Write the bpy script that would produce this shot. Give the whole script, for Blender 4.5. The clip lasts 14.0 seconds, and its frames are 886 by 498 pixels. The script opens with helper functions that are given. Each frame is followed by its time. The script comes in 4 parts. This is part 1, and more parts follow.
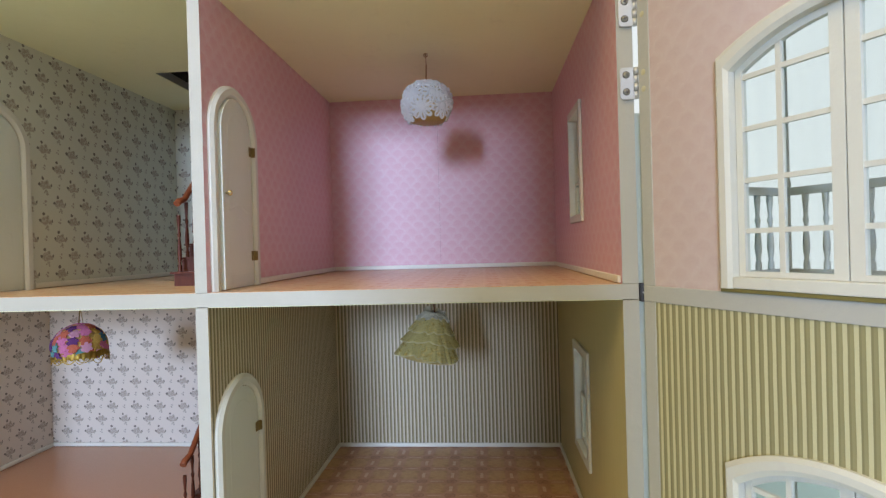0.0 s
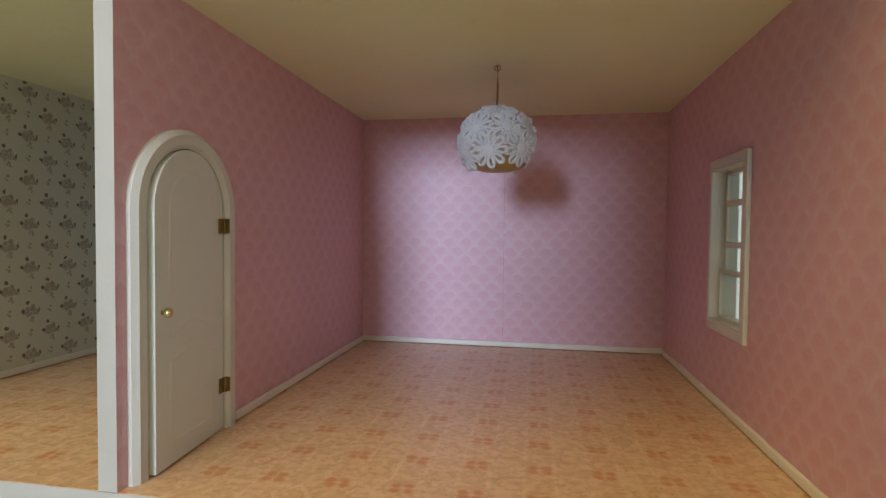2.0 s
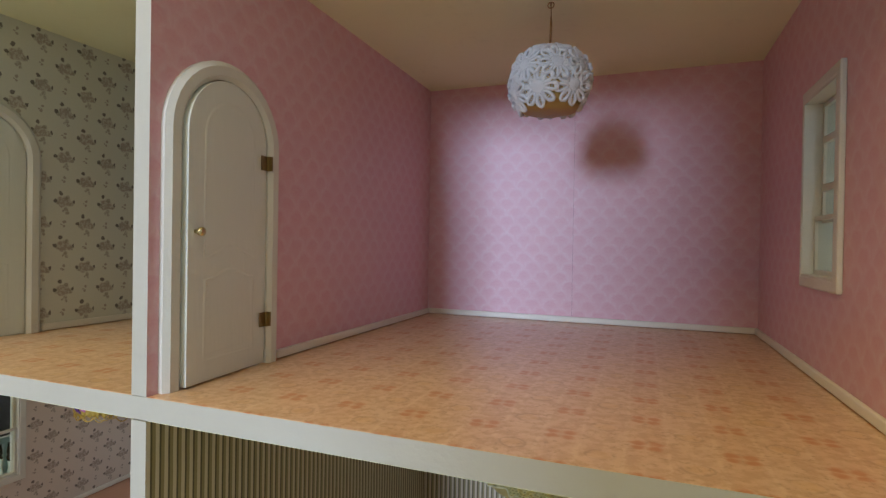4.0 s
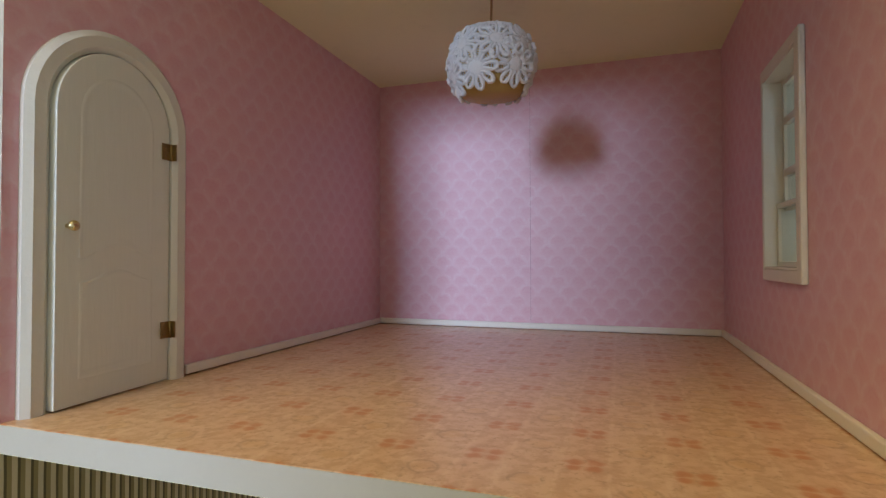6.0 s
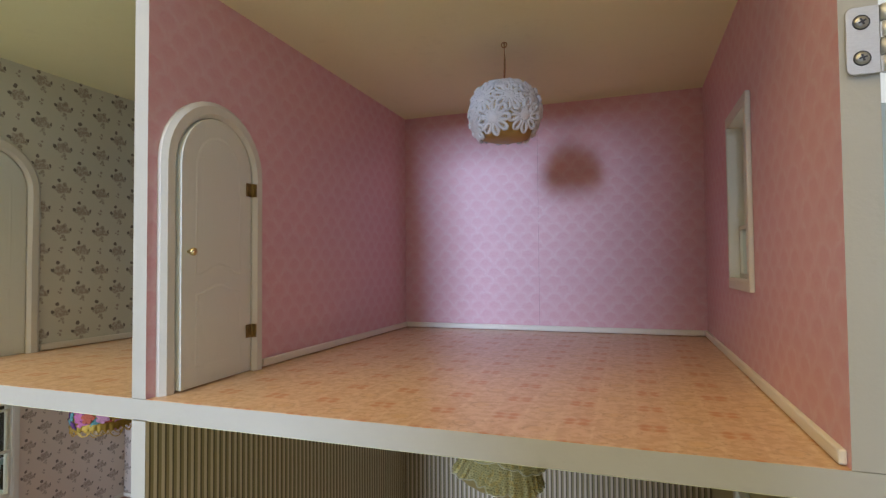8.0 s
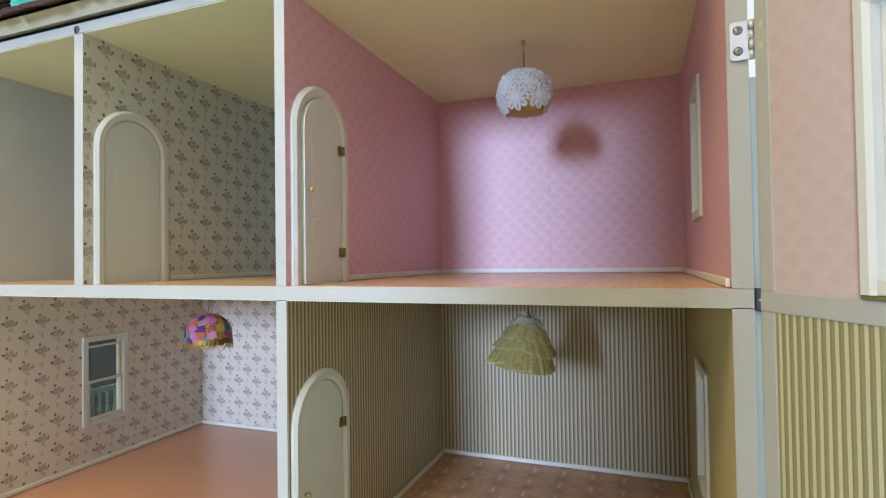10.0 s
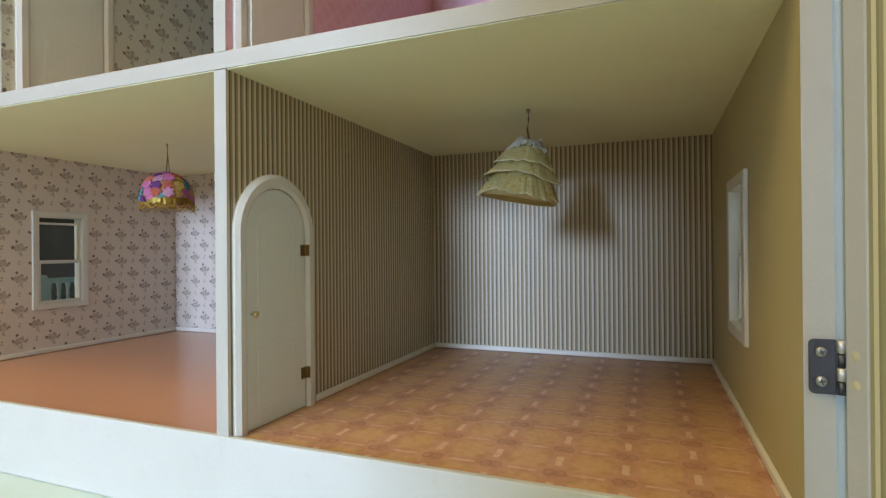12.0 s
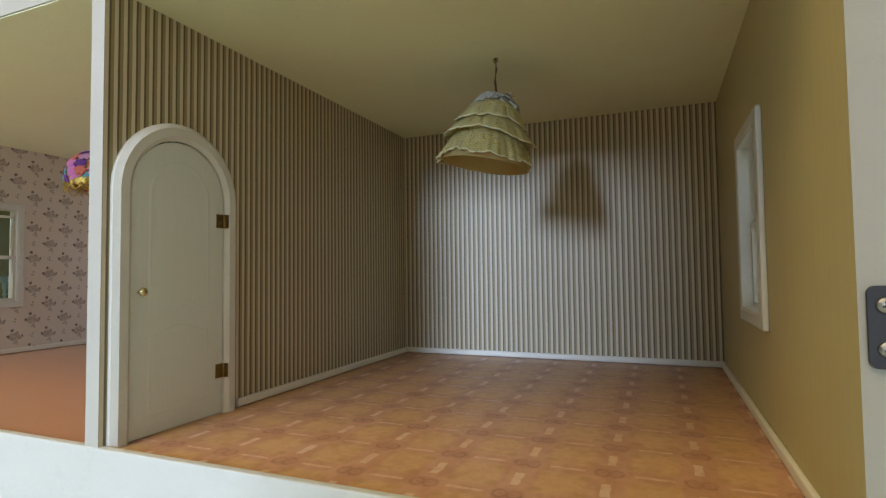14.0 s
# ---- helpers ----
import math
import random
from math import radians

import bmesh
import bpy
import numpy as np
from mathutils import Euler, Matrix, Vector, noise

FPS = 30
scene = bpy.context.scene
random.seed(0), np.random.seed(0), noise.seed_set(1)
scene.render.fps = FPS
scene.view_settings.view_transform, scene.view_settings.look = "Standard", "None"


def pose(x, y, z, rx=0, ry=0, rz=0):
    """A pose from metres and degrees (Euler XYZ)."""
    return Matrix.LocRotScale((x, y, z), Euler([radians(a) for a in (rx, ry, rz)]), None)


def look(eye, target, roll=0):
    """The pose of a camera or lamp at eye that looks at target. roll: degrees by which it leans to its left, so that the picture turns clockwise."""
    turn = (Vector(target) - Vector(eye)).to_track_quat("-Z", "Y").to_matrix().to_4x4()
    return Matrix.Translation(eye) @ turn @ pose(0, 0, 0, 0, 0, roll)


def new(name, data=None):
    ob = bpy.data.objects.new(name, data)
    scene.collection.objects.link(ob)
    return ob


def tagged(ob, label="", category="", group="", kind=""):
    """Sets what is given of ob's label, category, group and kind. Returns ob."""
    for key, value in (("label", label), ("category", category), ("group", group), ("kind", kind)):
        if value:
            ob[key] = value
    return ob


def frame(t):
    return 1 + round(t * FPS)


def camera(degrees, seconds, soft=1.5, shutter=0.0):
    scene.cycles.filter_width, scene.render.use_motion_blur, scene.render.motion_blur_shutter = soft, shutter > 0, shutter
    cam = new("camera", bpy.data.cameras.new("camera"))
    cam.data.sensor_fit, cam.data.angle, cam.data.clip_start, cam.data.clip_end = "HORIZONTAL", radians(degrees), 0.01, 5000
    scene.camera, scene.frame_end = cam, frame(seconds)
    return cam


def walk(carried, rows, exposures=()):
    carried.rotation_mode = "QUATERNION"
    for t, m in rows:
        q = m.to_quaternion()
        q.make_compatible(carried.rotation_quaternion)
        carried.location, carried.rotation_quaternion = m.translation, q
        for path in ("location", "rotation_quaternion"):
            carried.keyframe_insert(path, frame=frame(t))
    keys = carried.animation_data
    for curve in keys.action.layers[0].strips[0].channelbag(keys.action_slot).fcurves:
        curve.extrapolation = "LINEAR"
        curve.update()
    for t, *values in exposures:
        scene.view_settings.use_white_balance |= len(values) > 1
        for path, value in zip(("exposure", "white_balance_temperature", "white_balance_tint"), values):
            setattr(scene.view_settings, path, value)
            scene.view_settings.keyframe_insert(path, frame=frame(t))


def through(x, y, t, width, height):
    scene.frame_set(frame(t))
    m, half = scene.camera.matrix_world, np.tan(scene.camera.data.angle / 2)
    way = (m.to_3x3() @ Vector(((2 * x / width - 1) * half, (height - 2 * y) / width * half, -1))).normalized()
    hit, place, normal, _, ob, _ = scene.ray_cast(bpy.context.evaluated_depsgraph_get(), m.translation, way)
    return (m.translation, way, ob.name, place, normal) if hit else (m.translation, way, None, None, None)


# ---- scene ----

cam = camera(79.8, 14.0, 1.3)
PATH = [
    (0, (0.307, -0.565, 0.396), (0.153, 1.429, 0.387), -1.6),
    (0.5, (0.281, -0.463, 0.452), (0.106, 1.528, 0.378), -1.8),
    (1, (0.261, -0.373, 0.527), (0.11, 1.621, 0.476), -1.3),
    (1.5, (0.24, -0.324, 0.548), (0.102, 1.671, 0.56), 0.1),
    (2, (0.265, -0.299, 0.524), (-0.074, 1.671, 0.46), 0.6),
    (2.5, (0.293, -0.304, 0.507), (-0.248, 1.62, 0.452), 0.5),
    (2.7, (0.294, -0.309, 0.502), (-0.328, 1.591, 0.462), 0.5),
    (4.8, (0.325, -0.228, 0.441), (-0.388, 1.641, 0.431), 1.0),
    (5, (0.326, -0.222, 0.44), (-0.364, 1.655, 0.434), 1.1),
    (5.5, (0.332, -0.211, 0.442), (-0.332, 1.675, 0.46), 0.5),
    (6, (0.333, -0.205, 0.444), (-0.301, 1.691, 0.485), -0.1),
    (6.5, (0.329, -0.205, 0.45), (-0.279, 1.7, 0.471), -0.9),
    (7, (0.326, -0.211, 0.453), (-0.277, 1.696, 0.484), -0.9),
    (7.5, (0.331, -0.249, 0.455), (-0.282, 1.654, 0.506), -0.8),
    (7.7, (0.339, -0.274, 0.454), (-0.297, 1.621, 0.513), -0.6),
    (9.8, (0.385, -0.48, 0.405), (-0.339, 1.383, 0.469), -0.5),
    (10, (0.379, -0.503, 0.38), (-0.321, 1.371, 0.419), -0.8),
    (10.5, (0.385, -0.533, 0.324), (-0.311, 1.342, 0.326), -0.7),
    (11, (0.373, -0.524, 0.258), (-0.274, 1.368, 0.246), -1.4),
    (11.5, (0.359, -0.464, 0.2), (-0.303, 1.424, 0.21), -0.5),
    (12, (0.364, -0.382, 0.166), (-0.367, 1.479, 0.17), -0.5),
    (12.5, (0.382, -0.328, 0.149), (-0.394, 1.514, 0.195), -0.7),
    (13, (0.368, -0.296, 0.125), (-0.4, 1.55, 0.191), -1.4),
    (13.5, (0.365, -0.276, 0.116), (-0.429, 1.559, 0.183), -1.4),
    (14, (0.376, -0.263, 0.118), (-0.378, 1.588, 0.205), -0.7),
]
EXPOSURES = [(0.0, -0.12, 6650, 7), (0.5, -0.14, 6800, 6), (1.0, -0.30, 6990, 6), (1.5, -0.50, 7090, 7), (2.7, -0.47, 7040, 6), (5.0, -0.46, 6940, 7), (7.5, -0.40, 6890, 9),
             (9.8, 0.02, 6390, 7), (11.0, 0.0, 6390, 7), (12.0, -0.08, 6560, 7), (14.0, -0.16, 6790, 7)]
walk(cam, [(t, look(eye, target, roll)) for t, eye, target, roll in PATH], EXPOSURES)

# ---- world and light ----
world = bpy.data.worlds.new("sky")
scene.world = world
world.use_nodes = True
wt = world.node_tree
sky = wt.nodes.new("ShaderNodeTexSky")
sky.sky_type, sky.sun_disc = "NISHITA", False
sky.sun_elevation, sky.sun_rotation = radians(35), radians(200)
wt.links.new(sky.outputs[0], wt.nodes["Background"].inputs[0])
wt.nodes["Background"].inputs[1].default_value = 0.1


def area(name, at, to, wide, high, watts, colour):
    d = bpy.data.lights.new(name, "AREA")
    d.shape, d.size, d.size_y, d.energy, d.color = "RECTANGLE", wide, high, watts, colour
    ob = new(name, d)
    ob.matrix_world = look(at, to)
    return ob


# daylight through the hall window far behind the camera
area("window_daylight", (-0.78, -6.55, 1.42), (-0.78, 0, 1.42), 1.25, 1.05, 465, (0.50, 0.655, 1.0))
# warm fill added overhead to lift the shade; no fixture is known
area("warm_fill", (-0.78, -1.4, 1.93), (-0.78, -1.4, 0), 2.6, 1.8, 54, (1.0, 0.765, 0.365))


# ---- node helpers ----
class Nodes:
    """Short names for the nodes of one material."""

    def __init__(self, name):
        self.mat = bpy.data.materials.new(name)
        self.mat.use_nodes = True
        self.t = self.mat.node_tree
        self.b = self.t.nodes["Principled BSDF"]
        self.co = self.t.nodes.new("ShaderNodeTexCoord").outputs["Object"]
        s = self.t.nodes.new("ShaderNodeSeparateXYZ")
        self.t.links.new(self.co, s.inputs[0])
        self.x, self.y, self.z = s.outputs

    def put(self, value, socket):
        if isinstance(value, bpy.types.NodeSocket):
            self.t.links.new(value, socket)
        else:
            socket.default_value = value

    def m(self, op, a, b=0.0, c=0.0):
        n = self.t.nodes.new("ShaderNodeMath")
        n.operation = op
        self.put(a, n.inputs[0]), self.put(b, n.inputs[1]), self.put(c, n.inputs[2])
        return n.outputs[0]

    def add(self, a, b): return self.m("ADD", a, b)
    def sub(self, a, b): return self.m("SUBTRACT", a, b)
    def mul(self, a, b): return self.m("MULTIPLY", a, b)
    def floor(self, a): return self.m("FLOOR", a)
    def frac(self, a): return self.m("FRACT", a)
    def big(self, a, b): return self.m("MAXIMUM", a, b)

    def cell(self, a, size, start=0.0):
        """Distance from the middle of the repeat that a lies in, and the repeat's number."""
        q = self.mul(self.sub(a, start - size / 2), 1 / size)
        return self.mul(self.sub(self.frac(q), 0.5), size), self.floor(q)

    def step(self, a, lo, hi, v0=1.0, v1=0.0):
        n = self.t.nodes.new("ShaderNodeMapRange")
        n.interpolation_type = "SMOOTHSTEP"
        for i, v in enumerate((a, lo, hi, v0, v1)):
            self.put(v, n.inputs[i])
        return n.outputs[0]

    def dist(self, u, v, cu=0.0, cv=0.0, su=1.0, sv=1.0):
        a, b = self.mul(self.sub(u, cu), su), self.mul(self.sub(v, cv), sv)
        return self.m("SQRT", self.add(self.mul(a, a), self.mul(b, b)))

    def noise(self, scale, detail=3.0, rough=0.55, stretch=None):
        n = self.t.nodes.new("ShaderNodeTexNoise")
        n.inputs["Scale"].default_value, n.inputs["Detail"].default_value, n.inputs["Roughness"].default_value = scale, detail, rough
        if stretch:
            k = self.t.nodes.new("ShaderNodeMapping")
            k.inputs["Scale"].default_value = stretch
            self.t.links.new(self.co, k.inputs[0])
            self.t.links.new(k.outputs[0], n.inputs[0])
        else:
            self.t.links.new(self.co, n.inputs[0])
        return n.outputs[0]

    def mix(self, f, a, b):
        n = self.t.nodes.new("ShaderNodeMix")
        n.data_type = "RGBA"
        self.put(f, n.inputs[0])
        for v, s in ((a, n.inputs[6]), (b, n.inputs[7])):
            self.put(v if isinstance(v, bpy.types.NodeSocket) else (*v, 1), s)
        return n.outputs[2]

    def done(self, colour, rough=0.6, bump=None, depth=0.0005, metal=0.0, gloss=0.5, coat=0.0):
        self.put(colour if isinstance(colour, bpy.types.NodeSocket) else (*colour, 1), self.b.inputs["Base Color"])
        self.put(rough, self.b.inputs["Roughness"])
        self.b.inputs["Metallic"].default_value = metal
        self.b.inputs["Specular IOR Level"].default_value = gloss
        self.b.inputs["Coat Weight"].default_value = coat
        self.b.inputs["Coat Roughness"].default_value = 0.16
        if bump is not None:
            n = self.t.nodes.new("ShaderNodeBump")
            n.inputs["Distance"].default_value, n.inputs["Strength"].default_value = depth, 1.0
            self.put(bump, n.inputs["Height"])
            self.t.links.new(n.outputs[0], self.b.inputs["Normal"])
        return self.mat


def paint(name, colour, dirt, rough=0.5, grain=260, streak=(1, 1, 1), amount=0.35):
    n = Nodes(name)
    big, fine = n.noise(9, 4), n.noise(grain, 3, 0.6, streak)
    c = n.mix(n.mul(n.step(big, 0.45, 0.75, 0, 1), amount), colour, dirt)
    smudge = n.step(n.noise(48, 4, 0.65), 0.55, 0.72, 0, 1)
    c = n.mix(n.mul(n.mul(smudge, n.step(big, 0.35, 0.6, 0.2, 1)), 0.55 * amount), c, [v * 0.8 for v in dirt])
    c = n.mix(n.mul(fine, 0.18), c, dirt)
    return n.done(c, n.add(rough - 0.08, n.mul(fine, 0.16)), fine, 0.00025)


# ---- materials ----
WHITE = paint("white_paint", (0.475, 0.47, 0.425), (0.42, 0.415, 0.36), 0.5)
BASEWHITE = paint("base_white_paint", (0.60, 0.615, 0.585), (0.53, 0.545, 0.50), 0.5)
TRIM = paint("trim_paint", (0.68, 0.675, 0.605), (0.59, 0.58, 0.50), 0.42)
SKIRT = paint("skirting_paint", (0.80, 0.765, 0.67), (0.72, 0.68, 0.57), 0.42)
DOOR = paint("door_paint", (0.71, 0.745, 0.675), (0.645, 0.67, 0.60), 0.42, 300, (1, 1, 0.12), 0.25)
CEIL = paint("ceiling_paper", (0.83, 0.83, 0.56), (0.77, 0.76, 0.49), 0.75)
GREY = paint("grey_paper", (0.56, 0.585, 0.565), (0.51, 0.53, 0.515), 0.8)
TEAL = paint("teal_paint", (0.05, 0.38, 0.32), (0.04, 0.30, 0.26), 0.55)
BLACK = paint("dull_black", (0.006, 0.005, 0.0045), (0.010, 0.008, 0.006), 0.95)
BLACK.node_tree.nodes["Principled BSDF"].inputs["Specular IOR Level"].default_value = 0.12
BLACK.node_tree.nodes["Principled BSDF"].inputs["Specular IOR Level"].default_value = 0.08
PLASTER = paint("plaster", (0.74, 0.71, 0.62), (0.68, 0.64, 0.55), 0.85, 60)
DARKWALL = paint("dark_wall", (0.040, 0.038, 0.022), (0.028, 0.027, 0.016), 0.85, 60)
STAGE = paint("table_paint", (0.60, 0.74, 0.71), (0.52, 0.66, 0.64), 0.5)
TILE = paint("roof_tile", (0.085, 0.034, 0.024), (0.045, 0.020, 0.016), 0.6)
RAILGREY = paint("grey_rail_paint", (0.52, 0.53, 0.53), (0.42, 0.43, 0.42), 0.6)
CREAM = paint("cream_wood", (0.62, 0.58, 0.42), (0.5, 0.45, 0.3), 0.55)


def metal(name, colour, rough):
    n = Nodes(name)
    f = n.noise(500, 3, 0.6, (1, 1, 4))
    return n.done(n.mix(n.mul(f, 0.4), colour, [c * 0.6 for c in colour]), n.add(rough - 0.1, n.mul(f, 0.25)), f, 0.0001, 1.0)


STEEL = metal("steel", (0.66, 0.67, 0.68), 0.5)
SCREW = metal("screw_steel", (0.42, 0.42, 0.40), 0.3)
DARKSTEEL = metal("polished_dark_steel", (0.22, 0.22, 0.22), 0.28)
BRASS = metal("brass", (0.50, 0.36, 0.16), 0.32)
BRONZE = metal("aged_brass", (0.34, 0.25, 0.11), 0.36)
PALEBRASS = metal("pale_brass", (0.74, 0.63, 0.36), 0.25)
IRON = metal("dark_steel", (0.10, 0.10, 0.11), 0.42)
GOLD = metal("gold_lace", (0.66, 0.45, 0.10), 0.5)


def stained(name, a, b):
    n = Nodes(name)
    f = n.noise(60, 4, 0.6, (6, 1, 1))
    return n.done(n.mix(f, a, b), 0.42, f, 0.0003, gloss=0.25)


WOOD = stained("stained_wood", (0.13, 0.035, 0.018), (0.05, 0.014, 0.009))
REDWOOD = stained("rail_wood", (0.30, 0.085, 0.035), (0.17, 0.045, 0.02))


def lace_paper(name, along, tones):
    """Rose wallpaper with rows of worn fans, 26 mm apart, in a net of pale lines."""
    n = Nodes(name)
    w1, w2 = n.mul(n.sub(n.noise(110, 3), 0.5), 0.009), n.mul(n.sub(n.noise(125, 3), 0.5), 0.009)
    u, v = n.add(n.x if along == "x" else n.y, w1), n.add(n.z, w2)
    q = n.mul(v, 1 / 0.01325)
    odd = n.m("MODULO", n.floor(q), 2.0)
    du, _ = n.cell(n.add(u, n.mul(odd, 0.01325)), 0.0265, 0.004)
    dv = n.mul(n.frac(q), 0.01325)
    line = n.step(n.m("ABSOLUTE", n.sub(n.dist(du, dv, 0, 0.0005, 1, 0.95), 0.0119)), 0.0004, 0.0036)
    fan = n.step(n.dist(du, dv, 0, 0.0058, 0.66, 1.0), 0.0030, 0.0066)
    vein = n.step(n.m("ABSOLUTE", n.sub(n.frac(n.mul(n.dist(du, dv, 0, 0.0005), 260)), 0.5)), 0.1, 0.4, 0.6, 1)
    soft, fine = n.noise(60, 3), n.noise(700, 2, 0.6)
    worn = n.step(n.noise(300, 4, 0.7), 0.36, 0.60, 0.25, 1)
    c = n.mix(n.mul(n.mul(fan, 0.62), n.mul(worn, vein)), tones[1], tones[0])
    c = n.mix(n.mul(line, n.mul(worn, n.step(soft, 0.3, 0.7, 0.15, 0.62))), c, tones[2])
    c = n.mix(n.mul(fine, 0.25), c, tones[1])
    return n.done(c, 0.5, n.add(n.mul(line, 0.5), n.mul(fine, 0.5)), 0.00012, gloss=0.85)


# Lit copy of ROSE: the open panel's stronger light is in the colour.
ROSE_LIT = ((0.57, 0.43, 0.41), (0.61, 0.485, 0.46), (0.65, 0.55, 0.52))
ROSE = ((0.67, 0.315, 0.375), (0.71, 0.415, 0.46), (0.765, 0.59, 0.61))
LACE_X, LACE_Y = lace_paper("rose_lace_paper_across", "x", ROSE), lace_paper("rose_lace_paper_along", "y", ROSE)
LACE_PANEL = lace_paper("lit_rose_lace_paper", "x", ROSE_LIT)


def stripe_paper(name, along, olive, pale_tone, dark_edge):
    """Olive and cream stripes, 7 mm apart, each olive band with a darker edge."""
    n = Nodes(name)
    wob = n.mul(n.sub(n.noise(25, 2), 0.5), 0.0008)
    d, _ = n.cell(n.add(n.x if along == "x" else n.y, wob), 0.0074, 0.002)
    a = n.m("ABSOLUTE", d)
    pale = n.step(a, 0.0014, 0.0017)
    edge = n.step(n.m("ABSOLUTE", n.sub(d, 0.0024)), 0.0006, 0.0009)
    fine = n.noise(600, 3, 0.6, (1, 1, 0.3))
    c = n.mix(pale, olive, pale_tone)
    c = n.mix(n.mul(edge, dark_edge), c, (0.085, 0.065, 0.028))
    c = n.mix(n.mul(fine, 0.15), c, (0.31, 0.26, 0.15))
    return n.done(c, 0.5, pale, 0.0001, gloss=0.6)


OLIVES = ((0.31, 0.25, 0.12), (0.66, 0.572, 0.42), 0.92)
STRIPE_X, STRIPE_Y = stripe_paper("striped_paper_across", "x", *OLIVES), stripe_paper("striped_paper_along", "y", *OLIVES)
# Copy of OLIVES for the lit panel: washed-out light put into softer contrast.
STRIPE_PANEL = stripe_paper("lit_striped_paper", "x", (0.31, 0.285, 0.14), (0.60, 0.565, 0.34), 0.3)


def olive_paper():
    n = Nodes("olive_paper")
    fine, big = n.noise(220, 3, 0.6, (1, 1, 0.06)), n.noise(12, 3)
    c = n.mix(fine, (0.51, 0.435, 0.22), (0.59, 0.51, 0.285))
    return n.done(n.mix(n.mul(big, 0.3), c, (0.41, 0.345, 0.17)), 0.62, fine, 0.0001, gloss=0.3)


OLIVE = olive_paper()


def floral_paper(name, along, u0, v0, ground=(0.735, 0.655, 0.565), aged=(0.665, 0.58, 0.495)):
    """Cream wallpaper with staggered grey and mauve posies, 52 mm apart, and small sprigs between them."""
    n = Nodes(name)
    w1, w2 = n.noise(160, 2), n.noise(175, 2)
    u = n.add(n.x if along == "x" else n.y, n.mul(n.sub(w1, 0.5), 0.0042))
    v = n.add(n.z, n.mul(n.sub(w2, 0.5), 0.0042))
    du, col = n.cell(u, 0.0262, u0)
    odd = n.m("ABSOLUTE", n.m("MODULO", col, 2.0))
    dv, _ = n.cell(n.add(v, n.mul(odd, 0.02615)), 0.0523, v0)

    def blobs(spots):
        out = 0.0
        for cu, cv, r in spots:
            out = n.big(out, n.step(n.dist(du, dv, cu, cv), r * 0.8, r * 1.45))
        return out

    petals = blobs([(0.0020, 0.0004, 0.0052), (-0.0030, 0.0022, 0.0032), (0.0066, -0.0014, 0.0032), (-0.0022, -0.0036, 0.0030)])
    leaves = blobs([(-0.0066, -0.0016, 0.0022), (0.0044, 0.0056, 0.0022), (0.0030, -0.0088, 0.0022), (0.0044, -0.0128, 0.0016), (0.0002, -0.0112, 0.0013), (0.0100, -0.0030, 0.0018)])
    dark = blobs([(-0.0030, 0.0102, 0.0021), (-0.0092, 0.0006, 0.0020), (0.0128, 0.0004, 0.0021)])
    sprig = blobs([(0.0008, 0.0238, 0.0014), (-0.0018, 0.0258, 0.0011), (0.0012, -0.0236, 0.0015)])
    torn = n.step(n.noise(400, 3, 0.7), 0.38, 0.56, 0.42, 1)
    petals, leaves, dark = n.mul(petals, torn), n.mul(leaves, torn), n.mul(dark, n.step(torn, 0.2, 0.8, 0.8, 1))
    fine = n.noise(520, 3, 0.6)
    c = n.mix(n.mul(n.noise(14, 2), 0.3), ground, aged)
    c = n.mix(n.mul(sprig, 0.8), c, (0.33, 0.28, 0.23))
    c = n.mix(n.mul(petals, 0.82), c, (0.33, 0.26, 0.21))
    c = n.mix(n.mul(leaves, 0.75), c, (0.28, 0.245, 0.185))
    c = n.mix(n.mul(dark, 0.85), c, (0.065, 0.048, 0.038))
    c = n.mix(n.mul(fine, 0.18), c, (0.40, 0.34, 0.30))
    return n.done(c, 0.65, fine, 0.0001, gloss=0.3)


# Same posy paper upstairs: its greener light is put into the ground colour.
UPPER_CREAM = ((0.685, 0.69, 0.58), (0.60, 0.60, 0.49))
FLORAL_X = floral_paper("floral_paper_across", "x", -0.436, 0.129)
FLORAL_Y = floral_paper("floral_paper_along", "y", 0.316, 0.150)
FLORAL_UP_X = floral_paper("floral_paper_upper_across", "x", 0.0, 0.509, *UPPER_CREAM)
FLORAL_UP_Y = floral_paper("floral_paper_upper_along", "y", 0.0325, 0.633, *UPPER_CREAM)


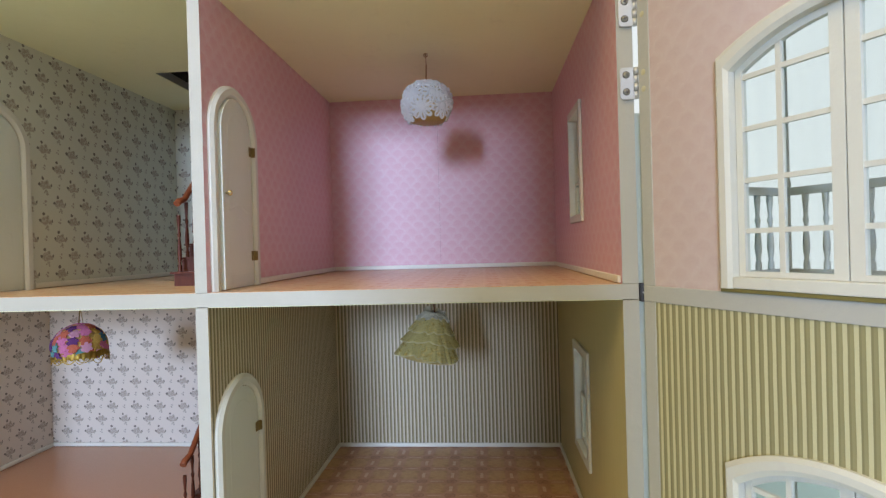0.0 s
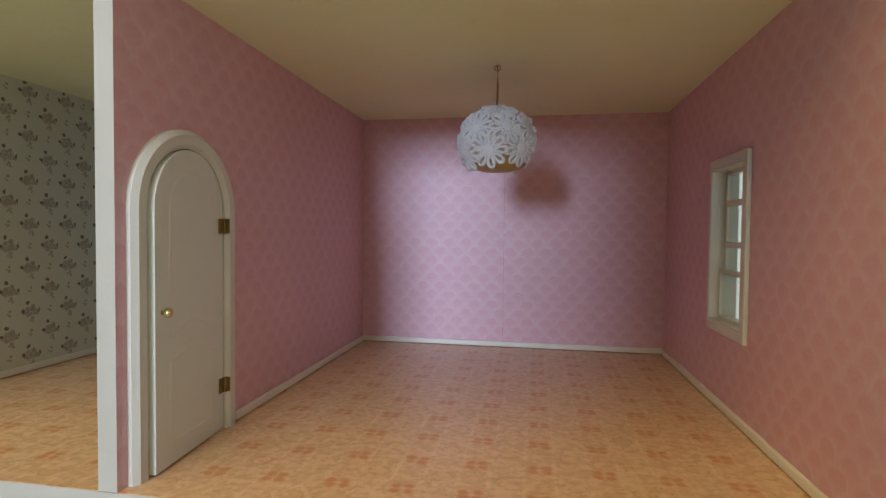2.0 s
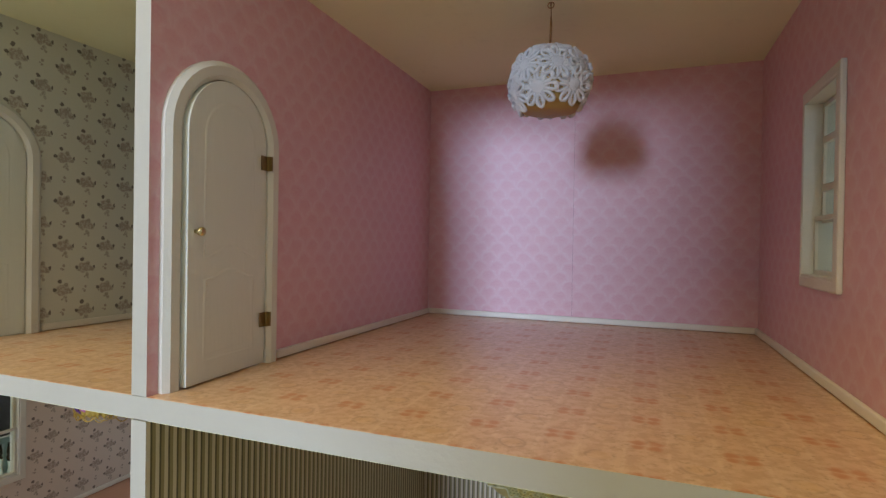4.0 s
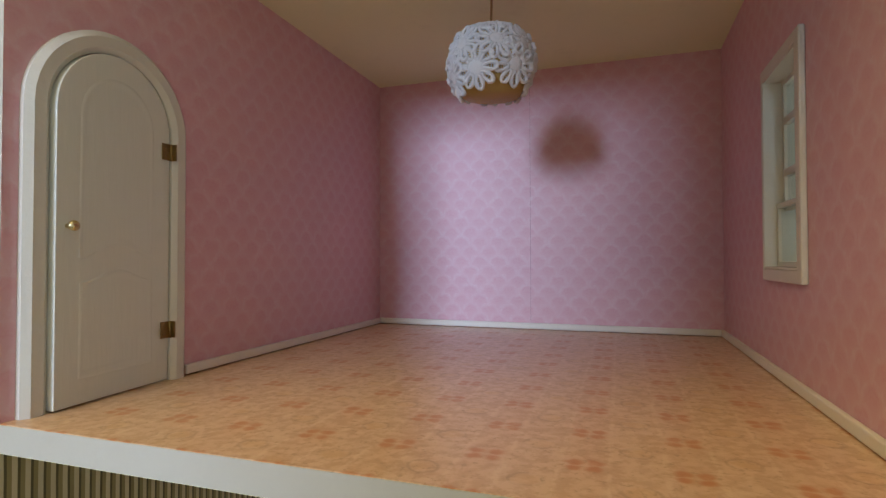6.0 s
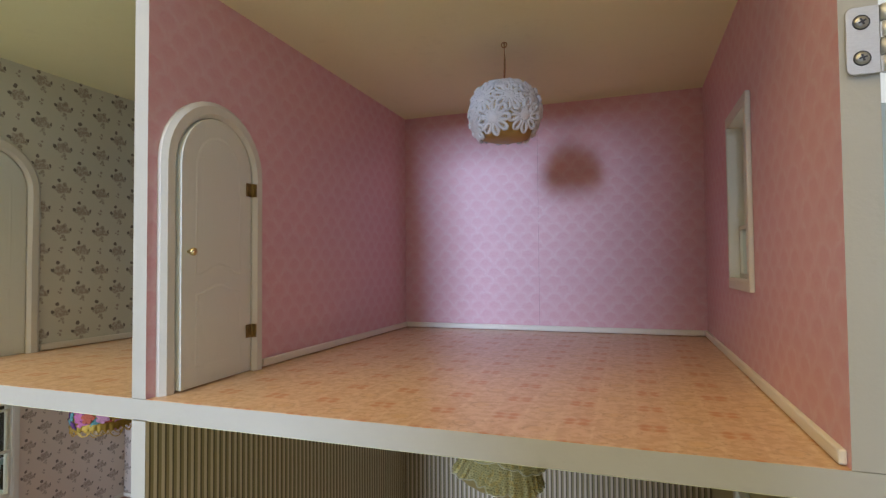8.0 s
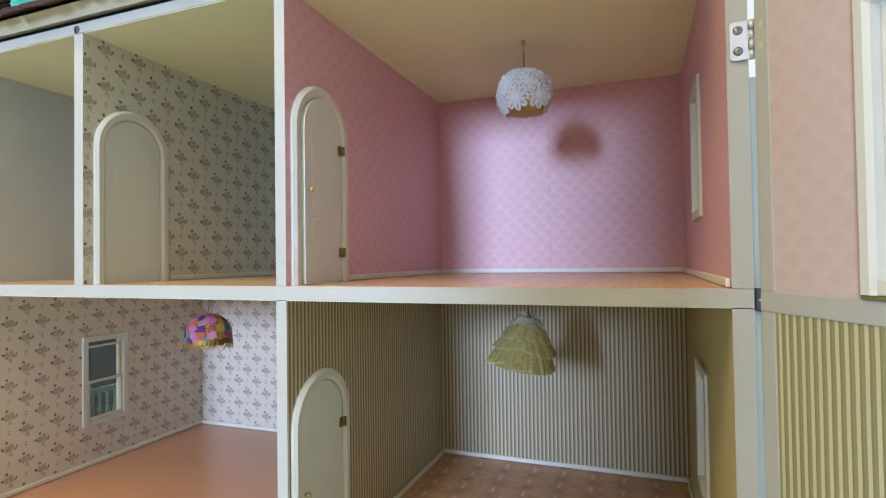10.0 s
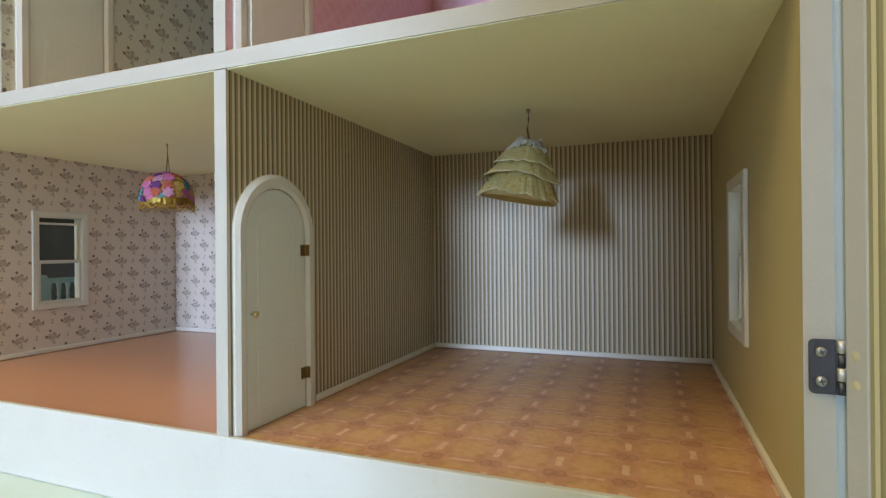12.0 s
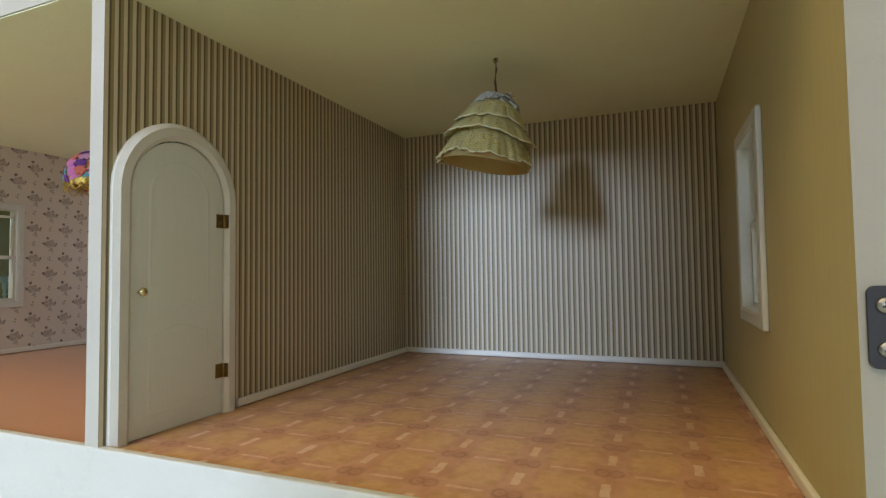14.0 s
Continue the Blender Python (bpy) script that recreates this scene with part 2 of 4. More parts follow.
def blotch_vinyl():
    """Tan vinyl with orange four-lobed motifs 45 mm apart in columns, pale streaks beside them and faint rings between."""
    n = Nodes("blotch_vinyl")
    wob = n.mul(n.sub(n.noise(120, 2), 0.5), 0.005)
    wob2 = n.mul(n.sub(n.noise(140, 2, 0.5, (1.3, 0.8, 1)), 0.5), 0.005)
    u, v = n.add(n.x, wob), n.add(n.y, wob2)
    du, _ = n.cell(u, 0.0455, 0.226)
    dv, _ = n.cell(v, 0.0455, 0.0412)
    eu, _ = n.cell(u, 0.0455, 0.226 + 0.02275)
    ev, _ = n.cell(v, 0.0455, 0.0412 + 0.02275)
    au, av = n.m("ABSOLUTE", du), n.m("ABSOLUTE", dv)
    lobe = n.step(n.dist(au, av, 0.0046, 0.0034, 1.0, 1.15), 0.0018, 0.0055)
    worn = n.step(n.noise(240, 3), 0.25, 0.62, 0.6, 1)
    band = n.mul(n.step(au, 0.006, 0.010), n.step(av, 0.004, 0.020, 0.8, 0.35))
    pale = n.mul(n.step(n.m("ABSOLUTE", n.sub(au, 0.0108)), 0.0004, 0.0017), n.step(n.m("ABSOLUTE", ev), 0.010, 0.022))
    cross = n.mul(n.step(n.m("ABSOLUTE", n.sub(av, 0.0095)), 0.0005, 0.0020), n.step(n.m("ABSOLUTE", eu), 0.007, 0.014))
    rr = n.dist(eu, ev, 0, 0, 1.0, 1.1)
    ring = n.step(n.m("ABSOLUTE", n.sub(rr, 0.0074)), 0.0003, 0.0014)
    heart = n.step(rr, 0.003, 0.0080)
    flecks = n.step(n.noise(300, 3, 0.6), 0.60, 0.70, 0, 1)
    grain, big = n.noise(90, 4, 0.6, (0.6, 1.8, 1)), n.noise(10, 3)
    mott, patch = n.noise(150, 4, 0.65), n.noise(75, 3, 0.6)
    c = n.mix(n.step(mott, 0.38, 0.62, 0, 1), (0.755, 0.54, 0.355), (0.64, 0.42, 0.25))
    c = n.mix(n.mul(big, 0.3), c, (0.69, 0.445, 0.26))
    c = n.mix(n.mul(n.step(patch, 0.45, 0.62, 0, 1), 0.35), c, (0.585, 0.365, 0.20))
    c = n.mix(n.mul(band, 0.16), c, (0.62, 0.33, 0.15))
    c = n.mix(n.mul(heart, 0.28), c, (0.72, 0.46, 0.18))
    c = n.mix(n.mul(n.mul(ring, n.step(patch, 0.36, 0.56, 0.25, 1)), 0.38), c, (0.42, 0.255, 0.13))
    c = n.mix(n.mul(flecks, 0.42), c, (0.42, 0.27, 0.15))
    c = n.mix(n.mul(n.mul(cross, n.step(mott, 0.4, 0.6, 1, 0.2)), 0.22), c, (0.82, 0.63, 0.42))
    c = n.mix(n.mul(n.mul(pale, n.step(mott, 0.4, 0.62, 1, 0.2)), 0.42), c, (0.83, 0.64, 0.44))
    c = n.mix(n.mul(n.mul(lobe, worn), 0.8), c, (0.57, 0.215, 0.07))
    return n.done(c, n.add(0.34, n.mul(grain, 0.12)), grain, 0.00006, gloss=0.5, coat=0.35)


BLOTCH = blotch_vinyl()


def parquet_vinyl():
    """Brown vinyl with squares 51.5 mm apart: pale bars, thin lines and dark rings at the corners."""
    n = Nodes("parquet_vinyl")
    wob = n.mul(n.sub(n.noise(130, 2), 0.5), 0.003)
    du, _ = n.cell(n.add(n.x, wob), 0.0515, 0.1895)
    dv, _ = n.cell(n.sub(n.y, wob), 0.0515, 0.0330)
    ev, _ = n.cell(n.sub(n.y, wob), 0.0515, 0.0572)
    eu, _ = n.cell(n.add(n.x, wob), 0.0515, 0.2155)
    au = n.m("ABSOLUTE", du)
    bar = n.mul(n.step(au, 0.0022, 0.0032), n.step(n.m("ABSOLUTE", ev), 0.0085, 0.0105))
    line = n.mul(n.step(n.m("ABSOLUTE", dv), 0.0011, 0.0020), n.step(n.m("ABSOLUTE", eu), 0.0105, 0.0120))
    r = n.dist(du, dv)
    ring = n.step(n.m("ABSOLUTE", n.sub(n.dist(au, dv, 0.0042, 0, 1, 0.8), 0.0040)), 0.0004, 0.0017)
    spot = n.step(n.dist(au, dv, 0.0036, 0), 0.0008, 0.0022)
    disc = n.step(r, 0.006, 0.0115)
    grain, big = n.noise(60, 3, 0.55, (1.4, 0.7, 1)), n.noise(9, 3)
    mott, blot = n.noise(120, 3, 0.6), n.noise(62, 3, 0.55)
    hv = n.m("ABSOLUTE", n.cell(n.sub(n.y, wob), 0.0515, 0.0588)[0])
    hu = n.m("ABSOLUTE", eu)
    square = n.mul(n.step(hu, 0.0120, 0.0165), n.step(hv, 0.0145, 0.0205))
    corner = n.step(n.dist(hu, hv, 0.0125, 0.0130), 0.0015, 0.0062)
    c = n.mix(n.step(grain, 0.35, 0.65, 0, 1), (0.595, 0.33, 0.21), (0.52, 0.265, 0.155))
    c = n.mix(n.mul(big, 0.3), c, (0.55, 0.30, 0.17))
    c = n.mix(n.mul(square, 0.7), c, (0.60, 0.355, 0.165))
    c = n.mix(n.mul(n.mul(square, n.step(mott, 0.42, 0.58, 0, 1)), 0.45), c, (0.68, 0.44, 0.215))
    c = n.mix(n.mul(n.mul(corner, n.step(blot, 0.36, 0.54, 0.25, 1)), 0.50), c, (0.40, 0.215, 0.085))
    c = n.mix(n.mul(n.step(blot, 0.50, 0.66, 0, 1), 0.34), c, (0.43, 0.225, 0.115))
    c = n.mix(n.mul(disc, 0.5), c, (0.45, 0.225, 0.14))
    c = n.mix(n.mul(n.mul(ring, n.step(mott, 0.36, 0.6, 0.35, 1)), 0.6), c, (0.27, 0.115, 0.07))
    c = n.mix(n.mul(spot, 0.28), c, (0.26, 0.11, 0.07))
    c = n.mix(n.mul(n.step(mott, 0.56, 0.68, 0, 1), 0.25), c, (0.38, 0.20, 0.10))
    c = n.mix(n.mul(n.mul(line, n.step(mott, 0.4, 0.62, 1, 0.45)), 0.62), c, (0.78, 0.58, 0.42))
    c = n.mix(n.mul(n.mul(bar, n.step(mott, 0.42, 0.65, 1, 0.6)), 0.68), c, (0.80, 0.62, 0.46))
    return n.done(c, n.add(0.34, n.mul(grain, 0.12)), grain, 0.00008, gloss=0.42, coat=0.06)


PARQUET = parquet_vinyl()


def plain_vinyl():
    n = Nodes("terracotta_vinyl")
    g, big = n.noise(420, 3, 0.6), n.noise(7, 3)
    c = n.mix(g, (0.575, 0.287, 0.163), (0.505, 0.238, 0.128))
    return n.done(n.mix(n.mul(big, 0.35), c, (0.54, 0.24, 0.125)), n.add(0.26, n.mul(g, 0.1)), g, 0.00006, gloss=0.5, coat=0.4)


TERRA = plain_vinyl()


def cloth(name, a, b, scale=900, through=0.0, rough=0.8):
    n = Nodes(name)
    f = n.noise(scale, 2, 0.6)
    mat = n.done(n.mix(f, a, b), rough, f, 0.0006)
    if through:
        tr = n.t.nodes.new("ShaderNodeBsdfTranslucent")
        tr.inputs[0].default_value = (*a, 1)
        mixer = n.t.nodes.new("ShaderNodeMixShader")
        mixer.inputs[0].default_value = through
        n.t.links.new(n.b.outputs[0], mixer.inputs[1])
        n.t.links.new(tr.outputs[0], mixer.inputs[2])
        n.t.links.new(mixer.outputs[0], n.t.nodes["Material Output"].inputs[0])
    return mat


LACE = cloth("white_crochet", (0.92, 0.92, 0.92), (0.80, 0.80, 0.80), 1400, 0.25)
PLASTIC = cloth("yellowed_plastic", (0.80, 0.58, 0.22), (0.66, 0.46, 0.15), 200, 0.5, 0.3)
TULLE = cloth("white_curtain", (0.90, 0.93, 0.93), (0.84, 0.87, 0.88), 300, 0.85)


def sequins():
    """Cream cloth sewn with rows of small flat sequins, a few coloured brighter as glints, dark stitch holes between
    them.
    """
    n = Nodes("sequin_cloth")
    warp = n.mul(n.sub(n.noise(70, 2), 0.5), 0.004)
    round_ = n.mul(n.m("ARCTAN2", n.y, n.x), 0.045)
    dv, row = n.cell(n.add(n.z, warp), 0.0021)
    shift = n.mul(n.m("MODULO", n.m("ABSOLUTE", row), 2.0), 0.0015)
    du, col = n.cell(n.add(n.add(round_, shift), warp), 0.0030)
    hole = n.step(n.dist(du, dv, 0, 0, 0.6, 1.35), 0.00035, 0.00085)
    seed = n.frac(n.mul(n.m("SINE", n.add(n.mul(row, 12.99), n.mul(col, 78.23))), 437.5))
    patch = n.noise(95, 2)
    shiny = n.mul(n.step(seed, 0.55, 0.60, 0, 1), n.step(patch, 0.50, 0.60, 0, 1))
    k = n.noise(80, 2)
    c = n.mix(n.mul(k, 0.4), (0.81, 0.73, 0.35), (0.68, 0.59, 0.22))
    c = n.mix(n.mul(hole, n.step(patch, 0.38, 0.55, 0.2, 0.75)), c, (0.36, 0.30, 0.09))
    # glints: brighter gold put into the colour, besides metal and gloss
    c = n.mix(shiny, c, (0.98, 0.80, 0.30))
    mat = n.done(c, n.mix(shiny, (0.45, 0.45, 0.45), (0.22, 0.22, 0.22)), n.add(n.mul(hole, -0.5), n.mul(seed, 0.4)), 0.0007, 0.0, 0.6)
    n.put(n.mul(shiny, 0.35), n.b.inputs["Metallic"])
    return mat


SEQUIN = sequins()
HEM = cloth("hem_cord", (0.86, 0.82, 0.56), (0.70, 0.64, 0.38), 900, 0.1, 0.4)
LINING = cloth("gold_lining", (0.78, 0.67, 0.34), (0.64, 0.52, 0.20), 300, 0.6, 0.4)
RIBBON = cloth("white_ribbon", (0.82, 0.81, 0.72), (0.64, 0.62, 0.52), 500, 0.1, 0.14)
FELT = {k: cloth(k + "_felt", c, [v * 0.75 for v in c], 1100) for k, c in {
    "pink": (0.60, 0.17, 0.34), "purple": (0.13, 0.03, 0.17), "blue": (0.05, 0.22, 0.38), "orange": (0.58, 0.13, 0.07),
    "yellow": (0.58, 0.37, 0.08), "rose": (0.64, 0.30, 0.42), "aqua": (0.12, 0.32, 0.32)}.items()}


def glass():
    mat = bpy.data.materials.new("clear_pane")
    mat.use_nodes = True
    t = mat.node_tree
    t.nodes.remove(t.nodes["Principled BSDF"])
    a, b, f, k = (t.nodes.new("ShaderNode" + s) for s in ("BsdfTransparent", "BsdfGlossy", "LayerWeight", "MixShader"))
    p, q = t.nodes.new("ShaderNodeMath"), t.nodes.new("ShaderNodeMath")
    p.operation, q.operation = "POWER", "MULTIPLY_ADD"
    p.inputs[1].default_value, q.inputs[1].default_value, q.inputs[2].default_value = 5.0, 0.6, 0.025
    a.inputs[0].default_value = (0.94, 0.97, 0.97, 1)
    b.inputs["Roughness"].default_value = 0.06
    f.inputs[0].default_value = 0.5
    t.links.new(f.outputs["Facing"], p.inputs[0])
    t.links.new(p.outputs[0], q.inputs[0])
    t.links.new(q.outputs[0], k.inputs[0])
    t.links.new(a.outputs[0], k.inputs[1])
    t.links.new(b.outputs[0], k.inputs[2])
    t.links.new(k.outputs[0], t.nodes["Material Output"].inputs[0])
    return mat


GLASS = glass()


def glow(name, colour, power):
    mat = bpy.data.materials.new(name)
    mat.use_nodes = True
    e = mat.node_tree.nodes.new("ShaderNodeEmission")
    e.inputs[0].default_value, e.inputs[1].default_value = (*colour, 1), power
    mat.node_tree.links.new(e.outputs[0], mat.node_tree.nodes["Material Output"].inputs[0])
    return mat


DAYLIGHT = glow("overcast_sky", (0.96, 0.98, 1.0), 1.15)


# ---- mesh helpers ----
def box(bm, x0, x1, y0, y1, z0, z1, mat=0):
    v = [bm.verts.new((x, y, z)) for x in (x0, x1) for y in (y0, y1) for z in (z0, z1)]
    for f in ((0, 1, 3, 2), (4, 6, 7, 5), (0, 4, 5, 1), (2, 3, 7, 6), (0, 2, 6, 4), (1, 5, 7, 3)):
        bm.faces.new([v[i] for i in f]).material_index = mat
    return bm


def prism(bm, pts, axis, a, b, mats=(0, 0, 0)):
    """A flat outline pushed from a to b along an axis; mats: the face at a, the face at b, the rim."""
    def place(p, h):
        return {"x": (h, p[0], p[1]), "y": (p[0], h, p[1]), "z": (p[0], p[1], h)}[axis]
    va, vb = [bm.verts.new(place(p, a)) for p in pts], [bm.verts.new(place(p, b)) for p in pts]
    bm.faces.new(va).material_index = mats[0]
    bm.faces.new(vb[::-1]).material_index = mats[1]
    for i in range(len(pts)):
        j = (i + 1) % len(pts)
        bm.faces.new((va[i], vb[i], vb[j], va[j])).material_index = mats[2]
    return bm


def lathe(bm, profile, segs=16, at=(0, 0, 0), wave=None, mat=0, closed=False):
    """Turns (radius, height) pairs about a vertical line; wave(angle, step) scales the radius."""
    rings = []
    for k, (r, h) in enumerate(profile):
        ring = []
        for i in range(segs):
            a = 2 * math.pi * i / segs
            q = r * (wave(a, k) if wave else 1)
            ring.append(bm.verts.new((at[0] + q * math.cos(a), at[1] + q * math.sin(a), at[2] + h)))
        rings.append(ring)
    for k in range(len(rings) - 1):
        for i in range(segs):
            j = (i + 1) % segs
            f = bm.faces.new((rings[k][i], rings[k][j], rings[k + 1][j], rings[k + 1][i]))
            f.material_index, f.smooth = mat, True
    if closed:
        bm.faces.new(rings[0][::-1]).material_index = mat
        bm.faces.new(rings[-1]).material_index = mat
    return bm


def tube(bm, pts, r, segs=8, loop=False, mat=0):
    """A round bar along points."""
    rings, n = [], len(pts)
    pts = [Vector(p) for p in pts]
    for i, p in enumerate(pts):
        d = (pts[(i + 1) % n] - pts[i - 1]) if loop else (pts[min(i + 1, n - 1)] - pts[max(i - 1, 0)])
        q = d.to_track_quat("Z", "Y").to_matrix()
        rr = r[i] if isinstance(r, (list, tuple)) else r
        rings.append([bm.verts.new(p + q @ Vector((rr * math.cos(2 * math.pi * k / segs), rr * math.sin(2 * math.pi * k / segs), 0))) for k in range(segs)])
    for i in range(n if loop else n - 1):
        a, b = rings[i], rings[(i + 1) % n]
        if loop and i == n - 1:
            shift = min(range(segs), key=lambda s: (a[0].co - b[s].co).length)
            b = b[shift:] + b[:shift]
        for k in range(segs):
            f = bm.faces.new((a[k], a[(k + 1) % segs], b[(k + 1) % segs], b[k]))
            f.material_index, f.smooth = mat, True
    if not loop:
        bm.faces.new(rings[0][::-1]).material_index = mat
        bm.faces.new(rings[-1]).material_index = mat
    return bm


def B():
    return bmesh.new()


def mesh(name, bm, mats):
    bmesh.ops.recalc_face_normals(bm, faces=bm.faces)
    d = bpy.data.meshes.new(name)
    bm.to_mesh(d)
    bm.free()
    for m in mats if isinstance(mats, (list, tuple)) else [mats]:
        d.materials.append(m)
    return d


def part(name, bm, mats, parent=None, label="", round_edges=0.0):
    """One mesh object under a thing or a part."""
    ob = new(name, mesh(name, bm, mats))
    ob.parent = parent
    if label:
        ob["label"] = label
    if round_edges:
        k = ob.modifiers.new("rounded", "BEVEL")
        k.width, k.segments, k.limit_method = round_edges, 2, "ANGLE"
    return ob


def thing(name, m, label, category, group="", kind=""):
    ob = new(name)
    ob.empty_display_size = 0.02
    ob.matrix_basis = m
    return tagged(ob, label, category, group, kind)


def setting(name, bm, mats, label, category, round_edges=0.0):
    return tagged(part(name, bm, mats, None, "", round_edges), label, category, "", "structure")


def frame_rect(bm, y0, y1, z0, z1, w, a, b, mat=0):
    """Four bars of width w round a rectangle in the y-z plane, from x = a to b."""
    for q in ((y0, y0 + w, z0, z1), (y1 - w, y1, z0, z1), (y0 + w, y1 - w, z0, z0 + w), (y0 + w, y1 - w, z1 - w, z1)):
        box(bm, a, b, *q, mat)


# ---- the plan: one dolls' house, two storeys high, open at the front (y = 0) ----
F1, C1, F2, C2 = -0.008, 0.335, 0.352, 0.697      # floors and ceilings
BACK, DIV, RIGHT, LEFT, MID = 0.50, 0.014, 0.45, -0.6235, -0.331


def arch(y0, y1, z0, z1, n=20):
    """An arched outline: from the right foot over the top to the left foot."""
    r, c = (y1 - y0) / 2, (y0 + y1) / 2
    return [(y1, z0)] + [(c + r * math.cos(math.pi * i / n), z1 - r + r * math.sin(math.pi * i / n)) for i in range(n + 1)] + [(y0, z0)]


def wall_with_door(name, x0, x1, z0, z1, left, right, label, y0=0.025, y1=0.117, top=0.233):
    """A board across the house's depth with an arched doorway near its front."""
    pts = [(0, z0)] + arch(y0, y1, z0, z0 + top)[::-1] + [(BACK, z0), (BACK, z1), (0, z1)]
    return setting(name, prism(B(), pts, "x", x0, x1, (0, 1, 2)), [left, right, WHITE], label, "wall")


def wall_with_window(name, x0, x1, z0, z1, hole, left, right, label):
    ya, yb, za, zb = hole
    bm = B()
    for q in ((0, ya, z0, z1), (yb, BACK, z0, z1), (ya, yb, z0, za), (ya, yb, zb, z1)):
        prism(bm, [(q[0], q[2]), (q[1], q[2]), (q[1], q[3]), (q[0], q[3])], "x", x0, x1, (0, 1, 2))
    bmesh.ops.remove_doubles(bm, verts=bm.verts, dist=0.00001)
    return setting(name, bm, [left, right, WHITE], label, "wall")


wall_with_door("wall_upper_partition", -DIV, 0, F2, C2, FLORAL_UP_Y, LACE_Y, "white board partition papered in rose lace pattern")
wall_with_door("wall_lower_partition", -DIV, 0, F1, C1, FLORAL_Y, STRIPE_Y, "white board partition papered in olive and cream stripes")
wall_with_door("wall_hall_partition", MID - 0.017, MID, F2, C2, GREY, FLORAL_UP_Y, "white board partition papered with grey posies")
PW = (0.2085, 0.2945, 0.4365, 0.5905)
GW = (0.2040, 0.2960, 0.0815, 0.2305)
LW = (0.2135, 0.2905, 0.0780, 0.2310)
wall_with_window("wall_right_upper", RIGHT, RIGHT + 0.0165, F2, C2, PW, LACE_Y, TEAL, "outer wall papered in rose lace with a small window")
wall_with_window("wall_right_lower", RIGHT, RIGHT + 0.0165, F1, C1, GW, OLIVE, TEAL, "outer wall in plain olive paper with a small window")
wall_with_window("wall_left_lower", LEFT - 0.018, LEFT, F1, C1, LW, TEAL, FLORAL_Y, "outer wall papered with posies around a sash window")
setting("wall_left_upper", box(B(), LEFT - 0.018, LEFT, 0, BACK, F2, C2), GREY, "plain grey papered outer wall", "wall")


def back(name, x0, x1, z0, z1, paper, label):
    pts = [(x0, z0), (x1, z0), (x1, z1), (x0, z1)]
    return setting(name, prism(B(), pts, "y", BACK, BACK + 0.012, (0, 1, 1)), [paper, TEAL], label, "wall")


back("wall_back_rose", -0.007, 0.4665, F2, C2, LACE_X, "back wall in rose lace wallpaper with one vertical seam")
back("wall_back_striped", -0.007, 0.4665, F1, C1, STRIPE_X, "back wall in olive and cream striped wallpaper")
back("wall_back_hall", -0.3415, -0.007, F2, C2, FLORAL_UP_X, "hall back wall with grey posy wallpaper")
back("wall_back_living", -0.645, -0.007, F1, C1, FLORAL_X, "back wall with grey posy wallpaper")
back("wall_back_grey", -0.645, -0.3415, F2, C2, GREY, "plain grey papered back wall")
setting("wall_paper_seam", box(B(), 0.21985, 0.22015, 0.4997, 0.5, F2 + 0.009, 0.69), cloth("seam_shadow", (0.42, 0.22, 0.24), (0.36, 0.18, 0.2), 300), "thin open seam in rose wallpaper", "wallpaper seam")

# storey boards, with the stair well left open
WELL = (-0.229, -DIV, 0.277, 0.49)


def storey(name, z0, z1, mats, label, category, x0=-0.645, x1=0.4665, y0=0.0, y1=BACK + 0.012, rounded=0.0):
    bm = B()
    for q in ((x0, WELL[0], y0, y1), (WELL[0], WELL[1], y0, WELL[2]), (WELL[0], WELL[1], WELL[3], y1), (WELL[1], x1, y0, y1)):
        box(bm, *q, z0, z1)
    bmesh.ops.remove_doubles(bm, verts=bm.verts, dist=0.00001)
    return setting(name, bm, mats, label, category, rounded)


storey("floor_board_upper", C1 + 0.001, F2 - 0.0004, WHITE, "white painted board between the storeys", "floor board")
storey("roof_board", C2 + 0.001, 0.7112, WHITE, "white painted board under the roof", "board")
setting("plinth", box(B(), -0.647, 0.4665, 0.0055, 0.514, -0.085, F1 - 0.001), BASEWHITE, "white painted base board of the dolls' house", "base")
setting("plinth_front", box(B(), -0.647, 0.4665, -0.001, 0.0052, -0.085, -0.0048), BASEWHITE, "white painted front board of the base", "base", 0.001)


def sheet(name, x0, x1, z0, z1, mat, label, category, y0=0.0015, hole=False):
    bm = B()
    if hole:
        for q in ((x0, WELL[0], y0, BACK), (WELL[0], x1, y0, WELL[2]), (WELL[0], x1, WELL[3], BACK)):
            box(bm, *q, z0, z1)
        bmesh.ops.remove_doubles(bm, verts=bm.verts, dist=0.00001)
    else:
        box(bm, x0, x1, y0, BACK, z0, z1)
    return setting(name, bm, mat, label, category)


sheet("floor_rose_room", 0, RIGHT, F2 - 0.0004, F2, BLOTCH, "tan vinyl floor with orange star motifs", "floor", 0.0006)
sheet("floor_hall", MID, -DIV, F2 - 0.0004, F2, BLOTCH, "tan vinyl floor with orange star motifs", "floor", 0.0006, True)
sheet("floor_grey_room", LEFT, MID - 0.017, F2 - 0.0004, F2, BLOTCH, "tan vinyl floor", "floor", 0.0006)
sheet("floor_striped_room", 0, RIGHT, F1 - 0.001, F1, PARQUET, "brown vinyl floor printed like parquet", "floor", 0.002)
sheet("floor_living_room", LEFT, -DIV, F1 - 0.001, F1, TERRA, "plain terracotta vinyl floor", "floor", 0.002)
sheet("ceiling_rose_room", 0, RIGHT, C2, C2 + 0.001, CEIL, "plain cream ceiling", "ceiling")
sheet("ceiling_hall", MID, -DIV, C2, C2 + 0.001, CEIL, "plain cream ceiling with a stair opening", "ceiling", hole=True)
